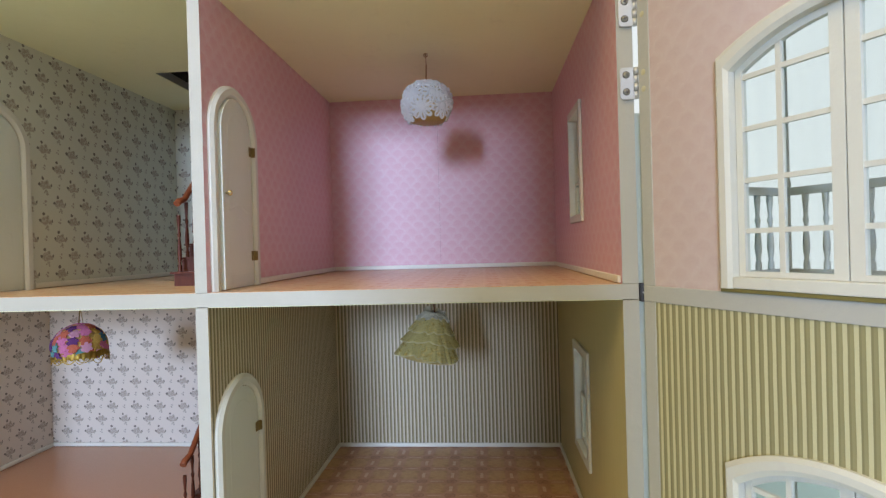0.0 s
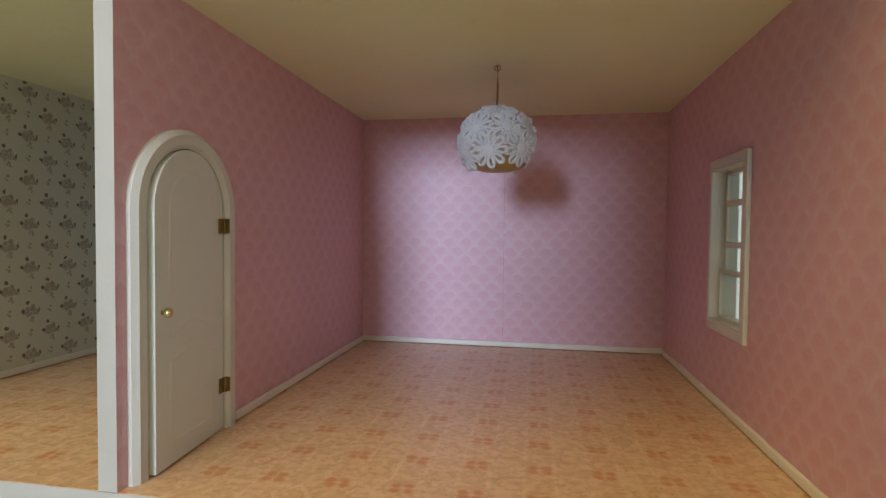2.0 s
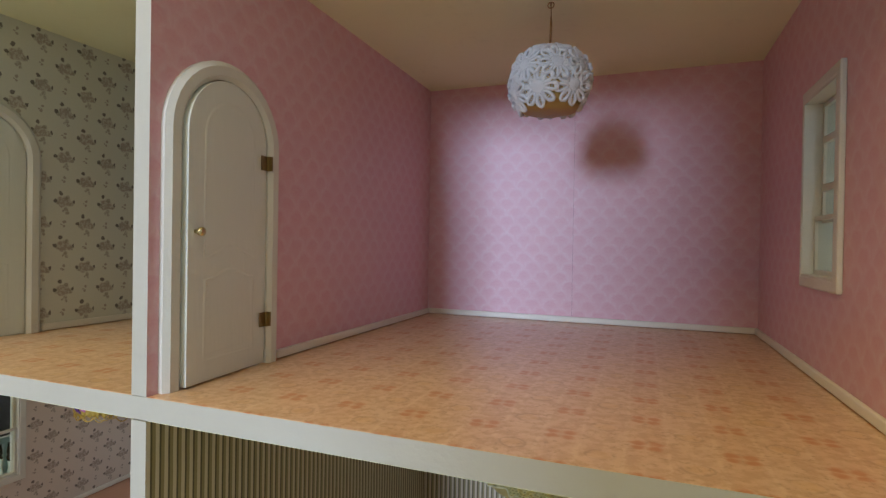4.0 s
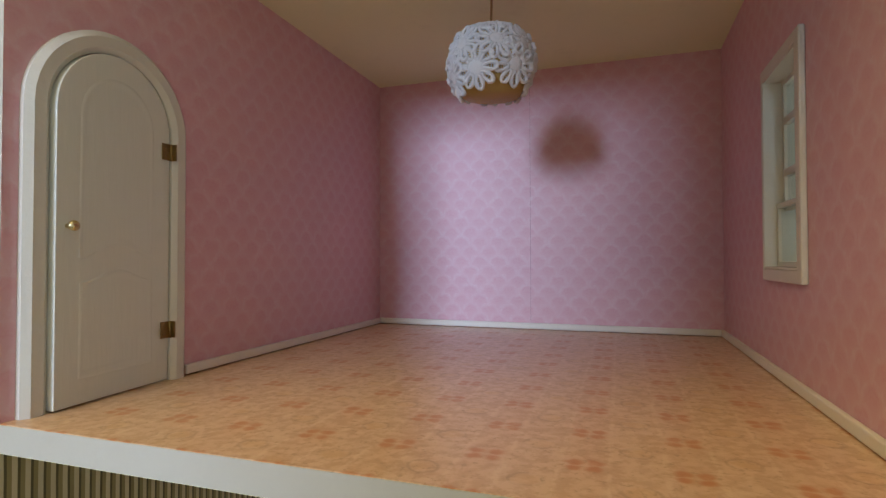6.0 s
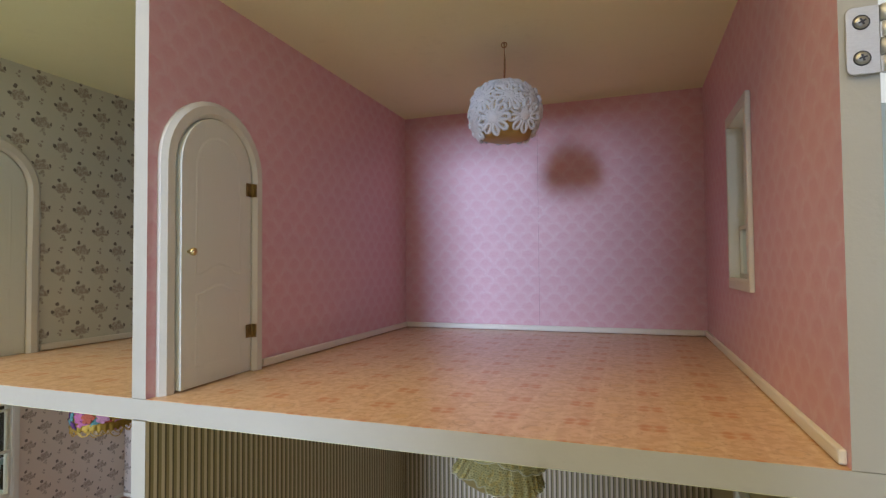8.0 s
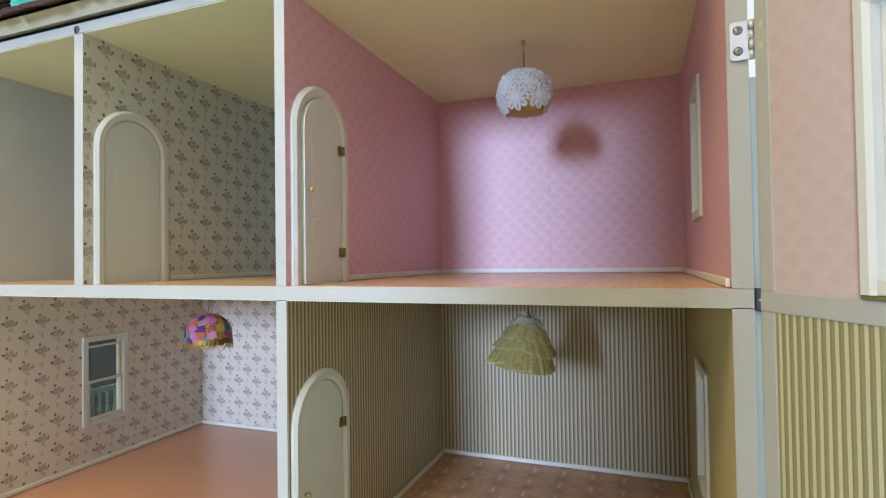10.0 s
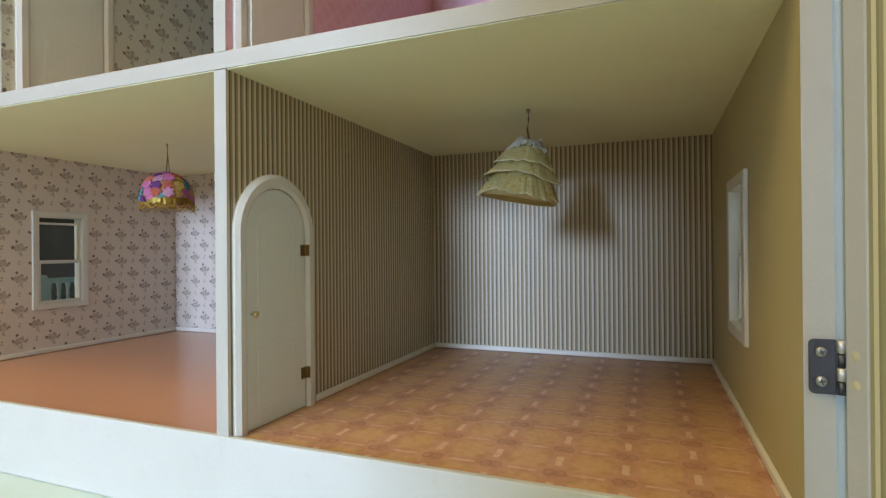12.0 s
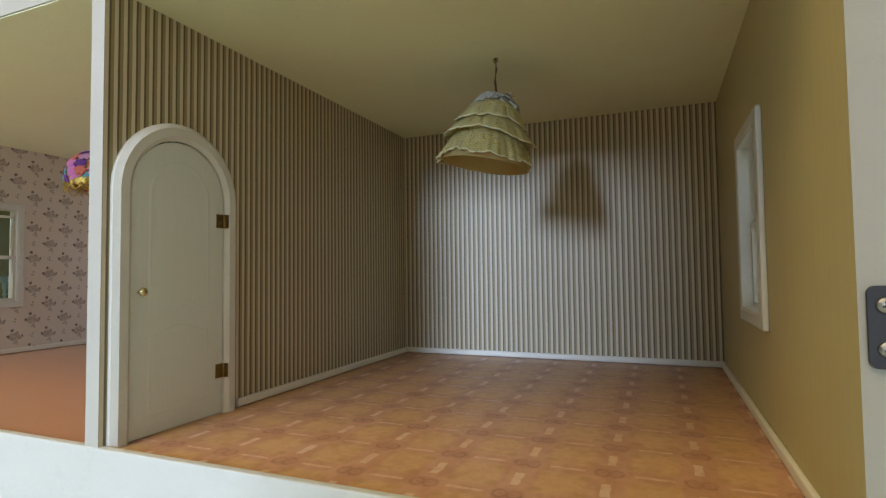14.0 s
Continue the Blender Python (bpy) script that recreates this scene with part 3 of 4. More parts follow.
sheet("ceiling_grey_room", LEFT, MID - 0.017, C2, C2 + 0.001, CEIL, "plain cream ceiling", "ceiling")
sheet("ceiling_striped_room", 0, RIGHT, C1, C1 + 0.001, CEIL, "plain cream ceiling", "ceiling")
sheet("ceiling_living_room", LEFT, -DIV, C1, C1 + 0.001, CEIL, "plain cream ceiling with a stair opening", "ceiling", hole=True)


# skirting boards
def skirting(x0, x1, y0, y1, z):
    setting("baseboard", box(B(), x0, x1, y0, y1, z + 0.0007, z + 0.0085), SKIRT, "thin white skirting board", "baseboard", 0.0012)


for z, xl in ((F1, LEFT), (F2, MID)):
    skirting(0.0002, 0.0042, 0.1335, BACK - 0.0045, z)
    skirting(0.0002, RIGHT, BACK - 0.0042, BACK - 0.0002, z)
    skirting(RIGHT - 0.0042, RIGHT - 0.0002, 0.004, BACK - 0.0045, z)
    skirting(xl + 0.0002, xl + 0.0042, 0.004 if z == F1 else 0.139, BACK - 0.0045, z)
    skirting(xl + 0.0002, -DIV - 0.0002, BACK - 0.0042, BACK - 0.0002, z)
skirting(LEFT + 0.0002, MID - 0.0172, BACK - 0.0042, BACK - 0.0002, F2)


# ---- doors ----
def door(name, x, z, label, y0=0.009, y1=0.131, high=0.2475, ajar=0.0, knob=True, relief=1.0):
    """An arched panelled door in its moulded frame, on the face of a partition."""
    th = thing(name, pose(x, 0, z), label, "door", "", "structure")
    bm = B()
    outer, mid, inner = arch(y0, y1, 0, high), arch(y0 + 0.004, y1 - 0.004, 0, high - 0.004), arch(y0 + 0.0145, y1 - 0.0145, 0, high - 0.0145)
    step2 = arch(y0 + 0.011, y1 - 0.011, 0, high - 0.011)
    rings = [[bm.verts.new((h, *p)) for p in pts] for pts, h in ((outer, 0.0), (outer, 0.0035), (mid, 0.0068), (step2, 0.0068), (inner, 0.004), (inner, -0.0135))]
    for a, b in zip(rings, rings[1:]):
        for i in range(len(a) - 1):
            f = bm.faces.new((a[i], a[i + 1], b[i + 1], b[i]))
    for k in (0, -1):
        bm.faces.new([r[k] for r in rings])
    part("frame", bm, TRIM, th, "white moulded arched frame")
    # the leaf turns about its hinge side
    ya, yb, top = y0 + 0.0150, y1 - 0.0155, high - 0.0155
    leaf_w = yb - ya
    bm = B()
    prism(bm, arch(-leaf_w, 0, 0.0012, top), "x", -0.0088, -0.0008)

    def raised(pts, inset):
        c = (sum(p[0] for p in pts) / len(pts), sum(p[1] for p in pts) / len(pts))
        def shrink(k):
            return [(p[0] + (c[0] - p[0]) * k / max(1e-6, math.dist(p, c)), p[1] + (c[1] - p[1]) * k / max(1e-6, math.dist(p, c))) for p in pts]
        loops = [(shrink(0), -0.0010), (shrink(inset * 0.5), -0.0001), (shrink(inset), -0.0002), (shrink(inset * 1.6), -0.0007), (shrink(inset * 2.4), -0.0006)]
        vs = [[bm.verts.new((max(-0.0009, -0.0007 + (h + 0.0007) * relief) if i else -0.0010, *p)) for p in q] for i, (q, h) in enumerate(loops)]
        for a, b in zip(vs, vs[1:]):
            for i in range(len(a)):
                j = (i + 1) % len(a)
                bm.faces.new((a[i], a[j], b[j], b[i])).smooth = True
        bm.faces.new(vs[-1])

    m = 0.0155
    def curve(za, dip, rev):
        pts = []
        for i in range(13):
            q = i / 12
            pts.append((-leaf_w + m + (leaf_w - 2 * m) * q, za + dip * math.sin(math.pi * q) ** 2))
        return pts[::-1] if rev else pts
    up = arch(-leaf_w + m, -m, 0.1, top - m)
    if relief:
        raised(up[1:-1] + curve(0.093, 0.0085, False), 0.0034)
        raised([(-m, 0.0165)] + curve(0.078, 0.0085, True) + [(-leaf_w + m, 0.0165)], 0.0034)
    leaf = part("leaf", bm, DOOR, th, "white panelled leaf", 0.0018)
    leaf.matrix_basis = pose(0.0035, yb, 0, 0, 0, ajar)
    if knob:
        bm = B()
        lathe(bm, [(0.0015, 0.0), (0.0015, 0.0026), (0.0030, 0.0036), (0.0035, 0.0052), (0.0030, 0.0068), (0.0012, 0.0077)], 16, closed=True)
        bmesh.ops.rotate(bm, cent=(0, 0, 0), matrix=Matrix.Rotation(radians(90), 3, "Y"), verts=bm.verts)
        k = part("knob", bm, PALEBRASS, leaf, "small brass knob")
        k.matrix_basis = pose(-0.0008, -leaf_w + 0.0075, 0.1135)
        for hz in (0.039, 0.175):
            bm = B()
            box(bm, -0.0002, 0.0006, -0.0085, -0.001, hz - 0.0062, hz + 0.0062)
            tube(bm, [(0.001, 0.0, hz - 0.0064), (0.001, 0.0, hz + 0.0064)], 0.0012, 8)
            box(bm, 0.0002, 0.0046, 0.0006, 0.0016, hz - 0.0062, hz + 0.0062)
            for dz in (-0.0038, 0.0, 0.0038):
                lathe(bm, [(0.0, 0), (0.0009, 0.0001), (0.0009, 0.0004), (0, 0.0006)], 8, (0, 0, 0))
                new_v = list(bm.verts)[-32:]
                bmesh.ops.rotate(bm, cent=(0, 0, 0), matrix=Matrix.Rotation(radians(90), 3, "Y"), verts=new_v)
                bmesh.ops.translate(bm, vec=(0.0005, -0.0055 + 0.002 * (dz == 0), hz + dz), verts=new_v)
            part("hinge", bm, BRONZE, leaf, "small aged brass butt hinge")
    return th


door("door_rose_room", 0.0, F2, "white arched panelled door standing slightly ajar", ajar=4.2, relief=0.55)
door("door_striped_room", 0.0, F1, "white arched panelled door, closed", 0.006, 0.129, 0.2535, 0.0, relief=0.3)
door("door_hall", MID, F2, "white arched door, closed, without a knob", 0.0145, 0.1365, 0.2545, 0.0, False, 0.25)


# ---- side windows ----
def side_window(name, x, side, y0, y1, z0, z1, hole, bars, label, wall=0.011, drop=0.0, inset=0.0):
    """A casing on the wall's inner face, a lining through it, and a sash with cross bars; side: +1 where outside lies at larger x."""
    th = thing(name, pose(x, 0, 0), label, "window", "", "structure")
    bm = B()
    s = side
    ya, yb, za, zb = hole
    loops = [[bm.verts.new((x_, y_, z_)) for y_, z_ in ((a, c), (b, c), (b, d), (a, d))] for x_ in (-s * 0.0045, -s * 0.0001) for a, b, c, d in ((y0, y1, z0, z1), (ya, yb, za, zb))]
    for a, b in ((0, 1), (1, 3), (3, 2), (2, 0)):
        for i in range(4):
            j = (i + 1) % 4
            bm.faces.new((loops[a][i], loops[a][j], loops[b][j], loops[b][i]))
    part("window_frame", bm, TRIM, th, "white casing", 0.0012)
    bm = B()
    frame_rect(bm, ya, yb, za, zb, 0.0016, *sorted((-s * 0.004, s * (wall + 0.006))))
    part("lining", bm, TRIM, th)
    yi, yj, zi, zj = ya + 0.0018, yb - 0.0018, za + 0.0018, zb - 0.0018
    for depth, (b0, b1, sash) in zip((inset - 0.0015, inset + 0.0035), ((zi, bars[-1] + 0.003, bars[:0]), (bars[-1] - 0.003, zj - drop, bars[:-1]))):
        bm = B()
        frame_rect(bm, yi, yj, b0, b1, 0.0036, *sorted((s * depth, s * (depth + 0.0045))))
        for z in sash:
            box(bm, *sorted((s * depth, s * (depth + 0.0045))), yi + 0.0037, yj - 0.0037, z - 0.003, z + 0.003)
        part("sash", bm, TRIM, th)
        pane = part("pane", box(B(), *sorted((s * (depth + 0.0022), s * (depth + 0.0028))), yi + 0.004, yj - 0.004, b0 + 0.004, b1 - 0.004), GLASS, th, "clear pane")
        pane.visible_shadow = False
    return th


side_window("window_rose_room", RIGHT, 1, 0.199, 0.298, 0.427, 0.600, PW, (0.556, 0.514, 0.486), "white sash window with three cross bars", 0.0165, inset=0.0065)
side_window("window_striped_room", RIGHT, 1, 0.190, 0.307, 0.071, 0.241, GW, (0.156,), "white sash window with clear panes", 0.0165, inset=0.0065)
side_window("window_living_room", LEFT, -1, 0.2045, 0.3005, 0.0685, 0.2405, LW, (0.151,), "white sash window, upper sash slightly lowered", drop=0.0085)


# ---- metal fittings on the front edge ----
def hinge(z, plate_mat, label):
    """A butt hinge: a rounded plate with fingers round a pin, the other leaf's fingers between them, two cross-headed screws."""
    th = thing("hinge", pose(0.4598, 0.0, z), label, "hinge", "hinges on the front edge")
    h = 0.0165
    pts = [(0.0062, -h), (0.0062, h)]
    for cx, cz, a0 in ((-0.0043, h - 0.0032, 90), (-0.0043, -h + 0.0032, 180)):
        pts += [(cx + 0.0032 * math.cos(radians(a0 + 15 * k)), cz + 0.0032 * math.sin(radians(a0 + 15 * k))) for k in range(7)]
    part("plate", prism(B(), pts, "y", -0.0027, -0.0011), plate_mat, th, "", 0.0003)
    for i in range(4):
        za = -h + 0.00825 * i
        mine = i % 2 == 0
        bm = B()
        tube(bm, [(0.0090, -0.0020, za + 0.00025), (0.0090, -0.0020, za + 0.0080)], 0.0022 if mine else 0.0026, 14)
        if mine:
            box(bm, 0.0062, 0.0090, -0.0030, -0.0012, za + 0.0003, za + 0.0079)
        part("knuckle", bm, plate_mat if mine else STEEL, th)
    for k in (-1, 1):
        def turned(bm):
            bmesh.ops.rotate(bm, cent=(0, 0, 0), matrix=Matrix.Rotation(radians(90), 3, "X"), verts=bm.verts)
            bmesh.ops.rotate(bm, cent=(0, 0, 0), matrix=Matrix.Rotation(radians(25 + 40 * k), 3, "Y"), verts=bm.verts)
            bmesh.ops.translate(bm, vec=(-0.0012, -0.0028, k * 0.0088), verts=bm.verts)
            return bm
        screw = part("screw", turned(lathe(B(), [(0.0032, 0.0001), (0.0030, 0.0005), (0.0022, 0.0011), (0.0006, 0.0013), (0.0, 0.0013)], 20)), SCREW, th, "bright countersunk screw")
        # raised dark ring and cross stand in for shade in groove and slot
        ring = tube(B(), [(0.0034 * math.cos(2 * math.pi * i / 20), 0.0034 * math.sin(2 * math.pi * i / 20), 0.0) for i in range(20)], 0.00035, 6, True)
        part("rim", turned(ring), IRON, screw, "dark ring standing in for the groove's shade")
        cross = box(box(B(), -0.0017, 0.0017, -0.0004, 0.0004, 0.0010, 0.00145), -0.0004, 0.0004, -0.0017, 0.0017, 0.0010, 0.00147)
        part("recess", turned(cross), IRON, screw, "dark raised cross standing in for the slot's shade")


hinge(0.635, STEEL, "steel hinge screwed to the white front edge")
hinge(0.5595, STEEL, "steel hinge screwed to the white front edge")
hinge(0.094, IRON, "dark steel hinge with two bright screws")

th = thing("latch", pose(0.4700, -0.001, 0.343), "small dark steel catch on the edge", "latch")
part("plate", box(B(), -0.0028, 0.0022, -0.003, 0.008, -0.0095, 0.0095), IRON, th, "", 0.0006)
part("pin", tube(B(), [(0, -0.003, 0), (0, -0.0045, 0)], 0.001, 8), STEEL, th)


def magnet(x, z):
    th = thing("magnet_disc", pose(x, 0.0, z), "round steel disc set in the white edge", "disc", "steel discs")
    bm = B()
    lathe(bm, [(0.0, 0.0016), (0.0040, 0.0014), (0.0047, 0.0009), (0.0048, 0.0)], 28)
    bmesh.ops.rotate(bm, cent=(0, 0, 0), matrix=Matrix.Rotation(radians(90), 3, "X"), verts=bm.verts)
    part("disc", bm, DARKSTEEL, th)
    rim = tube(B(), [(0.0050 * math.cos(2 * math.pi * i / 28), 0.0, 0.0050 * math.sin(2 * math.pi * i / 28)) for i in range(28)], 0.0004, 6, True)
    part("rim", rim, IRON, th, "dark rim")


magnet(0.168, 0.7030)
magnet(-0.343, 0.7035)


setting("trim_hinge_batten", box(B(), RIGHT + 0.0168, 0.4735, 0.004, 0.010, -0.004, 0.530), paint("pale_blue_paint", (0.60, 0.67, 0.67), (0.52, 0.58, 0.58), 0.45), "pale blue painted batten behind the hinge gap", "trim", 0.0008)

# ---- the hinged front, standing open ----
PANEL = pose(0.4723, -0.0053, 0, 0, 0, -62.4)
front = thing("front_panel", PANEL, "hinged dolls' house front standing open, papered inside", "front panel")
WIDE, PT = 0.378, 0.012
WC = 0.189                                   # middle of both windows


def low_arch(half, z0, spring, rise, n=18):
    r = (half * half + rise * rise) / (2 * rise)
    c = spring + rise - r
    a = math.asin(half / r)
    return [(WC + half, z0)] + [(WC + r * math.sin(a - 2 * a * i / n), c + r * math.cos(a - 2 * a * i / n)) for i in range(n + 1)] + [(WC - half, z0)]


def panel_board(name, z0, z1, w0, spring, rise, paper, label):
    bm = B()
    half = 0.0875
    top = low_arch(half, w0, spring, rise)[1:-1]
    polys = [[(0.0127, z0), (WC - half, z0), (WC - half, z1), (0.0127, z1)], [(WC + half, z0), (WIDE, z0), (WIDE, z1), (WC + half, z1)],
             [(WC - half, z1)] + top[::-1] + [(WC + half, z1)]]
    if w0 > z0 + 0.001:
        polys.append([(WC - half, z0), (WC + half, z0), (WC + half, w0), (WC - half, w0)])
    for p in polys:
        prism(bm, p, "y", 0, PT, (0, 1, 2))
    bmesh.ops.remove_doubles(bm, verts=bm.verts, dist=0.00001)
    return part(name, bm, [paper, TEAL, WHITE], front, label)


panel_board("upper_board", 0.3503, 0.700, 0.3503, 0.5375, 0.026, LACE_PANEL, "rose lace wallpaper in a paler, lit tone")
panel_board("lower_board", 0.0, 0.334, 0.002, 0.187, 0.031, STRIPE_PANEL, "olive and cream striped wallpaper, contrast softened for the panel's light")
part("rail", box(B(), -0.002, WIDE, -0.0016, PT, 0.334, 0.3503), WHITE, front, "white painted rail", 0.0008)
part("stile", box(B(), -0.002, 0.0127, -0.0012, PT, -0.002, 0.334), WHITE, front, "white painted edge", 0.0008)
part("stile", box(B(), -0.002, 0.0127, -0.0012, PT, 0.3503, 0.700), WHITE, front, "white painted edge", 0.0008)
# dark strip closes the slit, coloured as the shade of a gap
part("shade_strip", box(B(), WC - 0.0980, WC + 0.0980, -0.0036, -0.0003, 0.3505, 0.3534), paint("gap_shade", (0.20, 0.17, 0.05), (0.10, 0.08, 0.03), 0.6), front, "dark strip coloured as the shaded gap under the window")
STAIN = paint("glue_stain", (0.58, 0.54, 0.34), (0.48, 0.42, 0.24), 0.5)
for z in (0.644, 0.627, 0.568, 0.551, 0.1025, 0.0855):
    bm = lathe(B(), [(0.0, 0.0004), (0.002, 0.00035), (0.0031, 0.0)], 14)
    part("screw_plug", bm, STAIN, front, "yellowed plug over a screw").matrix_basis = pose(0.0048, -0.0012, z, 90)


def french_window(spring, rise, bars, casing_low):
    """An arched casing and two glazed leaves with glazing bars, as parts of the front."""
    bm = B()
    o, m2, i2 = low_arch(0.0985, casing_low, spring + 0.014, rise - 0.001), low_arch(0.0955, casing_low, spring + 0.0105, rise - 0.001), low_arch(0.086, casing_low, spring, rise)
    i1 = low_arch(0.0895, casing_low, spring + 0.004, rise)
    rings = [[bm.verts.new((p[0], h, p[1])) for p in pts] for pts, h in ((o, 0.0), (o, -0.0035), (m2, -0.006), (i1, -0.006), (i2, -0.0035), (i2, PT))]
    for a, b in zip(rings, rings[1:]):
        for i in range(len(a) - 1):
            bm.faces.new((a[i], a[i + 1], b[i + 1], b[i]))
    for k in (0, -1):
        bm.faces.new([r[k] for r in rings])
    w = part("window", bm, TRIM, front, "arched white french window in a moulded casing")
    part("sill", box(B(), WC - 0.0858, WC + 0.0858, -0.0045, PT, casing_low + 0.0002, casing_low + 0.010), TRIM, w, "", 0.001)
    r = (0.086 ** 2 + rise ** 2) / (2 * rise)
    def top(s):
        return spring + rise - r + math.sqrt(r * r - (s - WC) ** 2)
    for k in (-1, 1):
        bm = B()
        a, b = sorted((WC + k * 0.0006, WC + k * 0.0855))
        for s0, s1 in ((a, a + (0.0095 if k > 0 else 0.0058)), (b - (0.0095 if k < 0 else 0.0058), b)):
            prism(bm, [(s0, casing_low + 0.0102), (s1, casing_low + 0.0102), (s1, top(s1)), (s0, top(s0))], "y", 0.004, 0.010)
        mid = WC + k * 0.0485
        prism(bm, [(mid - 0.0022, casing_low + 0.0102), (mid + 0.0022, casing_low + 0.0102), (mid + 0.0022, top(mid + 0.0022)), (mid - 0.0022, top(mid - 0.0022))], "y", 0.005, 0.009)
        for z in bars:
            box(bm, a + 0.002, b - 0.002, 0.0052, 0.0088, z - 0.002, z + 0.002)
        n = 12
        arcp = [(a + (b - a) * i / n, top(a + (b - a) * i / n)) for i in range(n + 1)]
        prism(bm, arcp + [(p[0], p[1] - 0.006) for p in arcp[::-1]], "y", 0.0044, 0.0096)
        box(bm, a + 0.003, b - 0.003, 0.0042, 0.0098, casing_low + 0.0102, casing_low + 0.0145)
        part("leaf", bm, TRIM, w, "white glazed leaf with thin bars")
        pane = part("pane", prism(B(), [(a + 0.003, casing_low + 0.012)] + [(p[0], p[1] - 0.003) for p in arcp] + [(b - 0.003, casing_low + 0.012)], "y", 0.0068, 0.0073), GLASS, w, "clear pane")
        pane.visible_shadow = False
    return w


french_window(0.5375, 0.026, (0.402, 0.4445, 0.4875, 0.531), 0.3535)
french_window(0.187, 0.031, (0.054, 0.097, 0.139, 0.184), 0.001)


def baluster_profile(h):
    return [(0.0026, 0), (0.0026, h * 0.10), (0.0016, h * 0.13), (0.0030, h * 0.30), (0.0024, h * 0.45), (0.0014, h * 0.60), (0.0026, h * 0.66), (0.0015, h * 0.72), (0.0022, h * 0.86), (0.0026, h * 0.90), (0.0026, h)]


BALMESH = mesh("baluster", lathe(B(), baluster_profile(0.068), 10), WHITE)


def balcony(z, col_top):
    b = part("balcony", box(B(), 0.089, 0.289, PT + 0.0005, 0.086, z - 0.012, z - 0.002), WHITE, front, "white balcony with turned balusters")
    s0, s1, y1 = 0.094, 0.284, 0.080
    for s in (s0, s1):
        part("column", lathe(B(), [(0.0052, 0), (0.0052, 0.006), (0.0036, 0.010), (0.0036, 0.090), (0.0046, 0.094), (0.0036, 0.098), (0.0030, col_top - 0.016), (0.0042, col_top - 0.010), (0.0052, col_top - 0.006), (0.0052, col_top)], 14, (s, y1, z - 0.002), closed=True), WHITE, b, "turned white column")
    for h in (0.008, 0.082):
        part("side_rail", box(B(), s0 - 0.003, s0 + 0.003, PT + 0.0006, y1 - 0.003, z + h, z + h + 0.007), WHITE, b)
        part("side_rail", box(B(), s1 - 0.003, s1 + 0.003, PT + 0.0006, y1 - 0.003, z + h, z + h + 0.007), WHITE, b)
        part("front_rail", box(B(), s0 + 0.004, s1 - 0.004, y1 - 0.003, y1 + 0.003, z + h, z + h + 0.007), WHITE, b)
    spots = [(s, PT + 0.0125 + 0.0165 * k) for s in (s0, s1) for k in range(4)] + [(s0 + 0.0175 + 0.0172 * k, y1) for k in range(10)]
    for s, y in spots:
        ob = new("baluster", BALMESH)
        ob.parent = b
        ob.location = (s, y, z + 0.0145)
    part("canopy", box(B(), 0.083, 0.295, PT + 0.0005, 0.090, z + col_top - 0.0018, z + col_top + 0.008), WHITE, b)


balcony(0.352, 0.245)
balcony(0.0, 0.300)


# ---- lamps ----
def sphere_point(c, r, lon, lat, squash=1.0):
    a, b = radians(lon), radians(lat)
    n = Vector((math.cos(b) * math.cos(a), math.cos(b) * math.sin(a), math.sin(b)))
    return Vector(c) + Vector((n.x * r, n.y * r, n.z * r * squash)), n


def loop_flower(petals=9, r=0.0175):
    """A crocheted flower: thick looped petals with a fine net in them round a solid middle, bowed to lie on a ball."""
    bm = B()
    def bow(x, y, z=0.0):
        return (x, y, z - (x * x + y * y) / (2 * 0.044))
    for k in range(petals):
        a = 2 * math.pi * k / petals
        pts = []
        for i in range(14):
            q = 2 * math.pi * i / 14
            along, across = r * (0.645 + 0.315 * math.cos(q)), r * (0.150 + 0.045 * math.cos(q)) * math.sin(q)
            pts.append(bow(along * math.cos(a) - across * math.sin(a), along * math.sin(a) + across * math.cos(a), 0.0012 + 0.0005 * math.cos(q)))
        tube(bm, pts, [0.00125 + 0.00025 * ((i * 7 + k * 5) % 4) for i in range(14)], 6, True)
        for q in (0.46, 0.57, 0.68, 0.79):
            w = 0.11 + 0.05 * q
            tube(bm, [bow(r * q * math.cos(a) + s * r * w * math.sin(a), r * q * math.sin(a) - s * r * w * math.cos(a), 0.0006) for s in (-1, 0, 1)], 0.00042, 4)
    lathe(bm, [(0.0, 0.0026), (0.0022, 0.0025), (0.0048, 0.0019), (0.0064, 0.0009), (0.0068, -0.0004)], 18, wave=lambda a, k: 1 + 0.06 * math.sin(9 * a))
    return bm


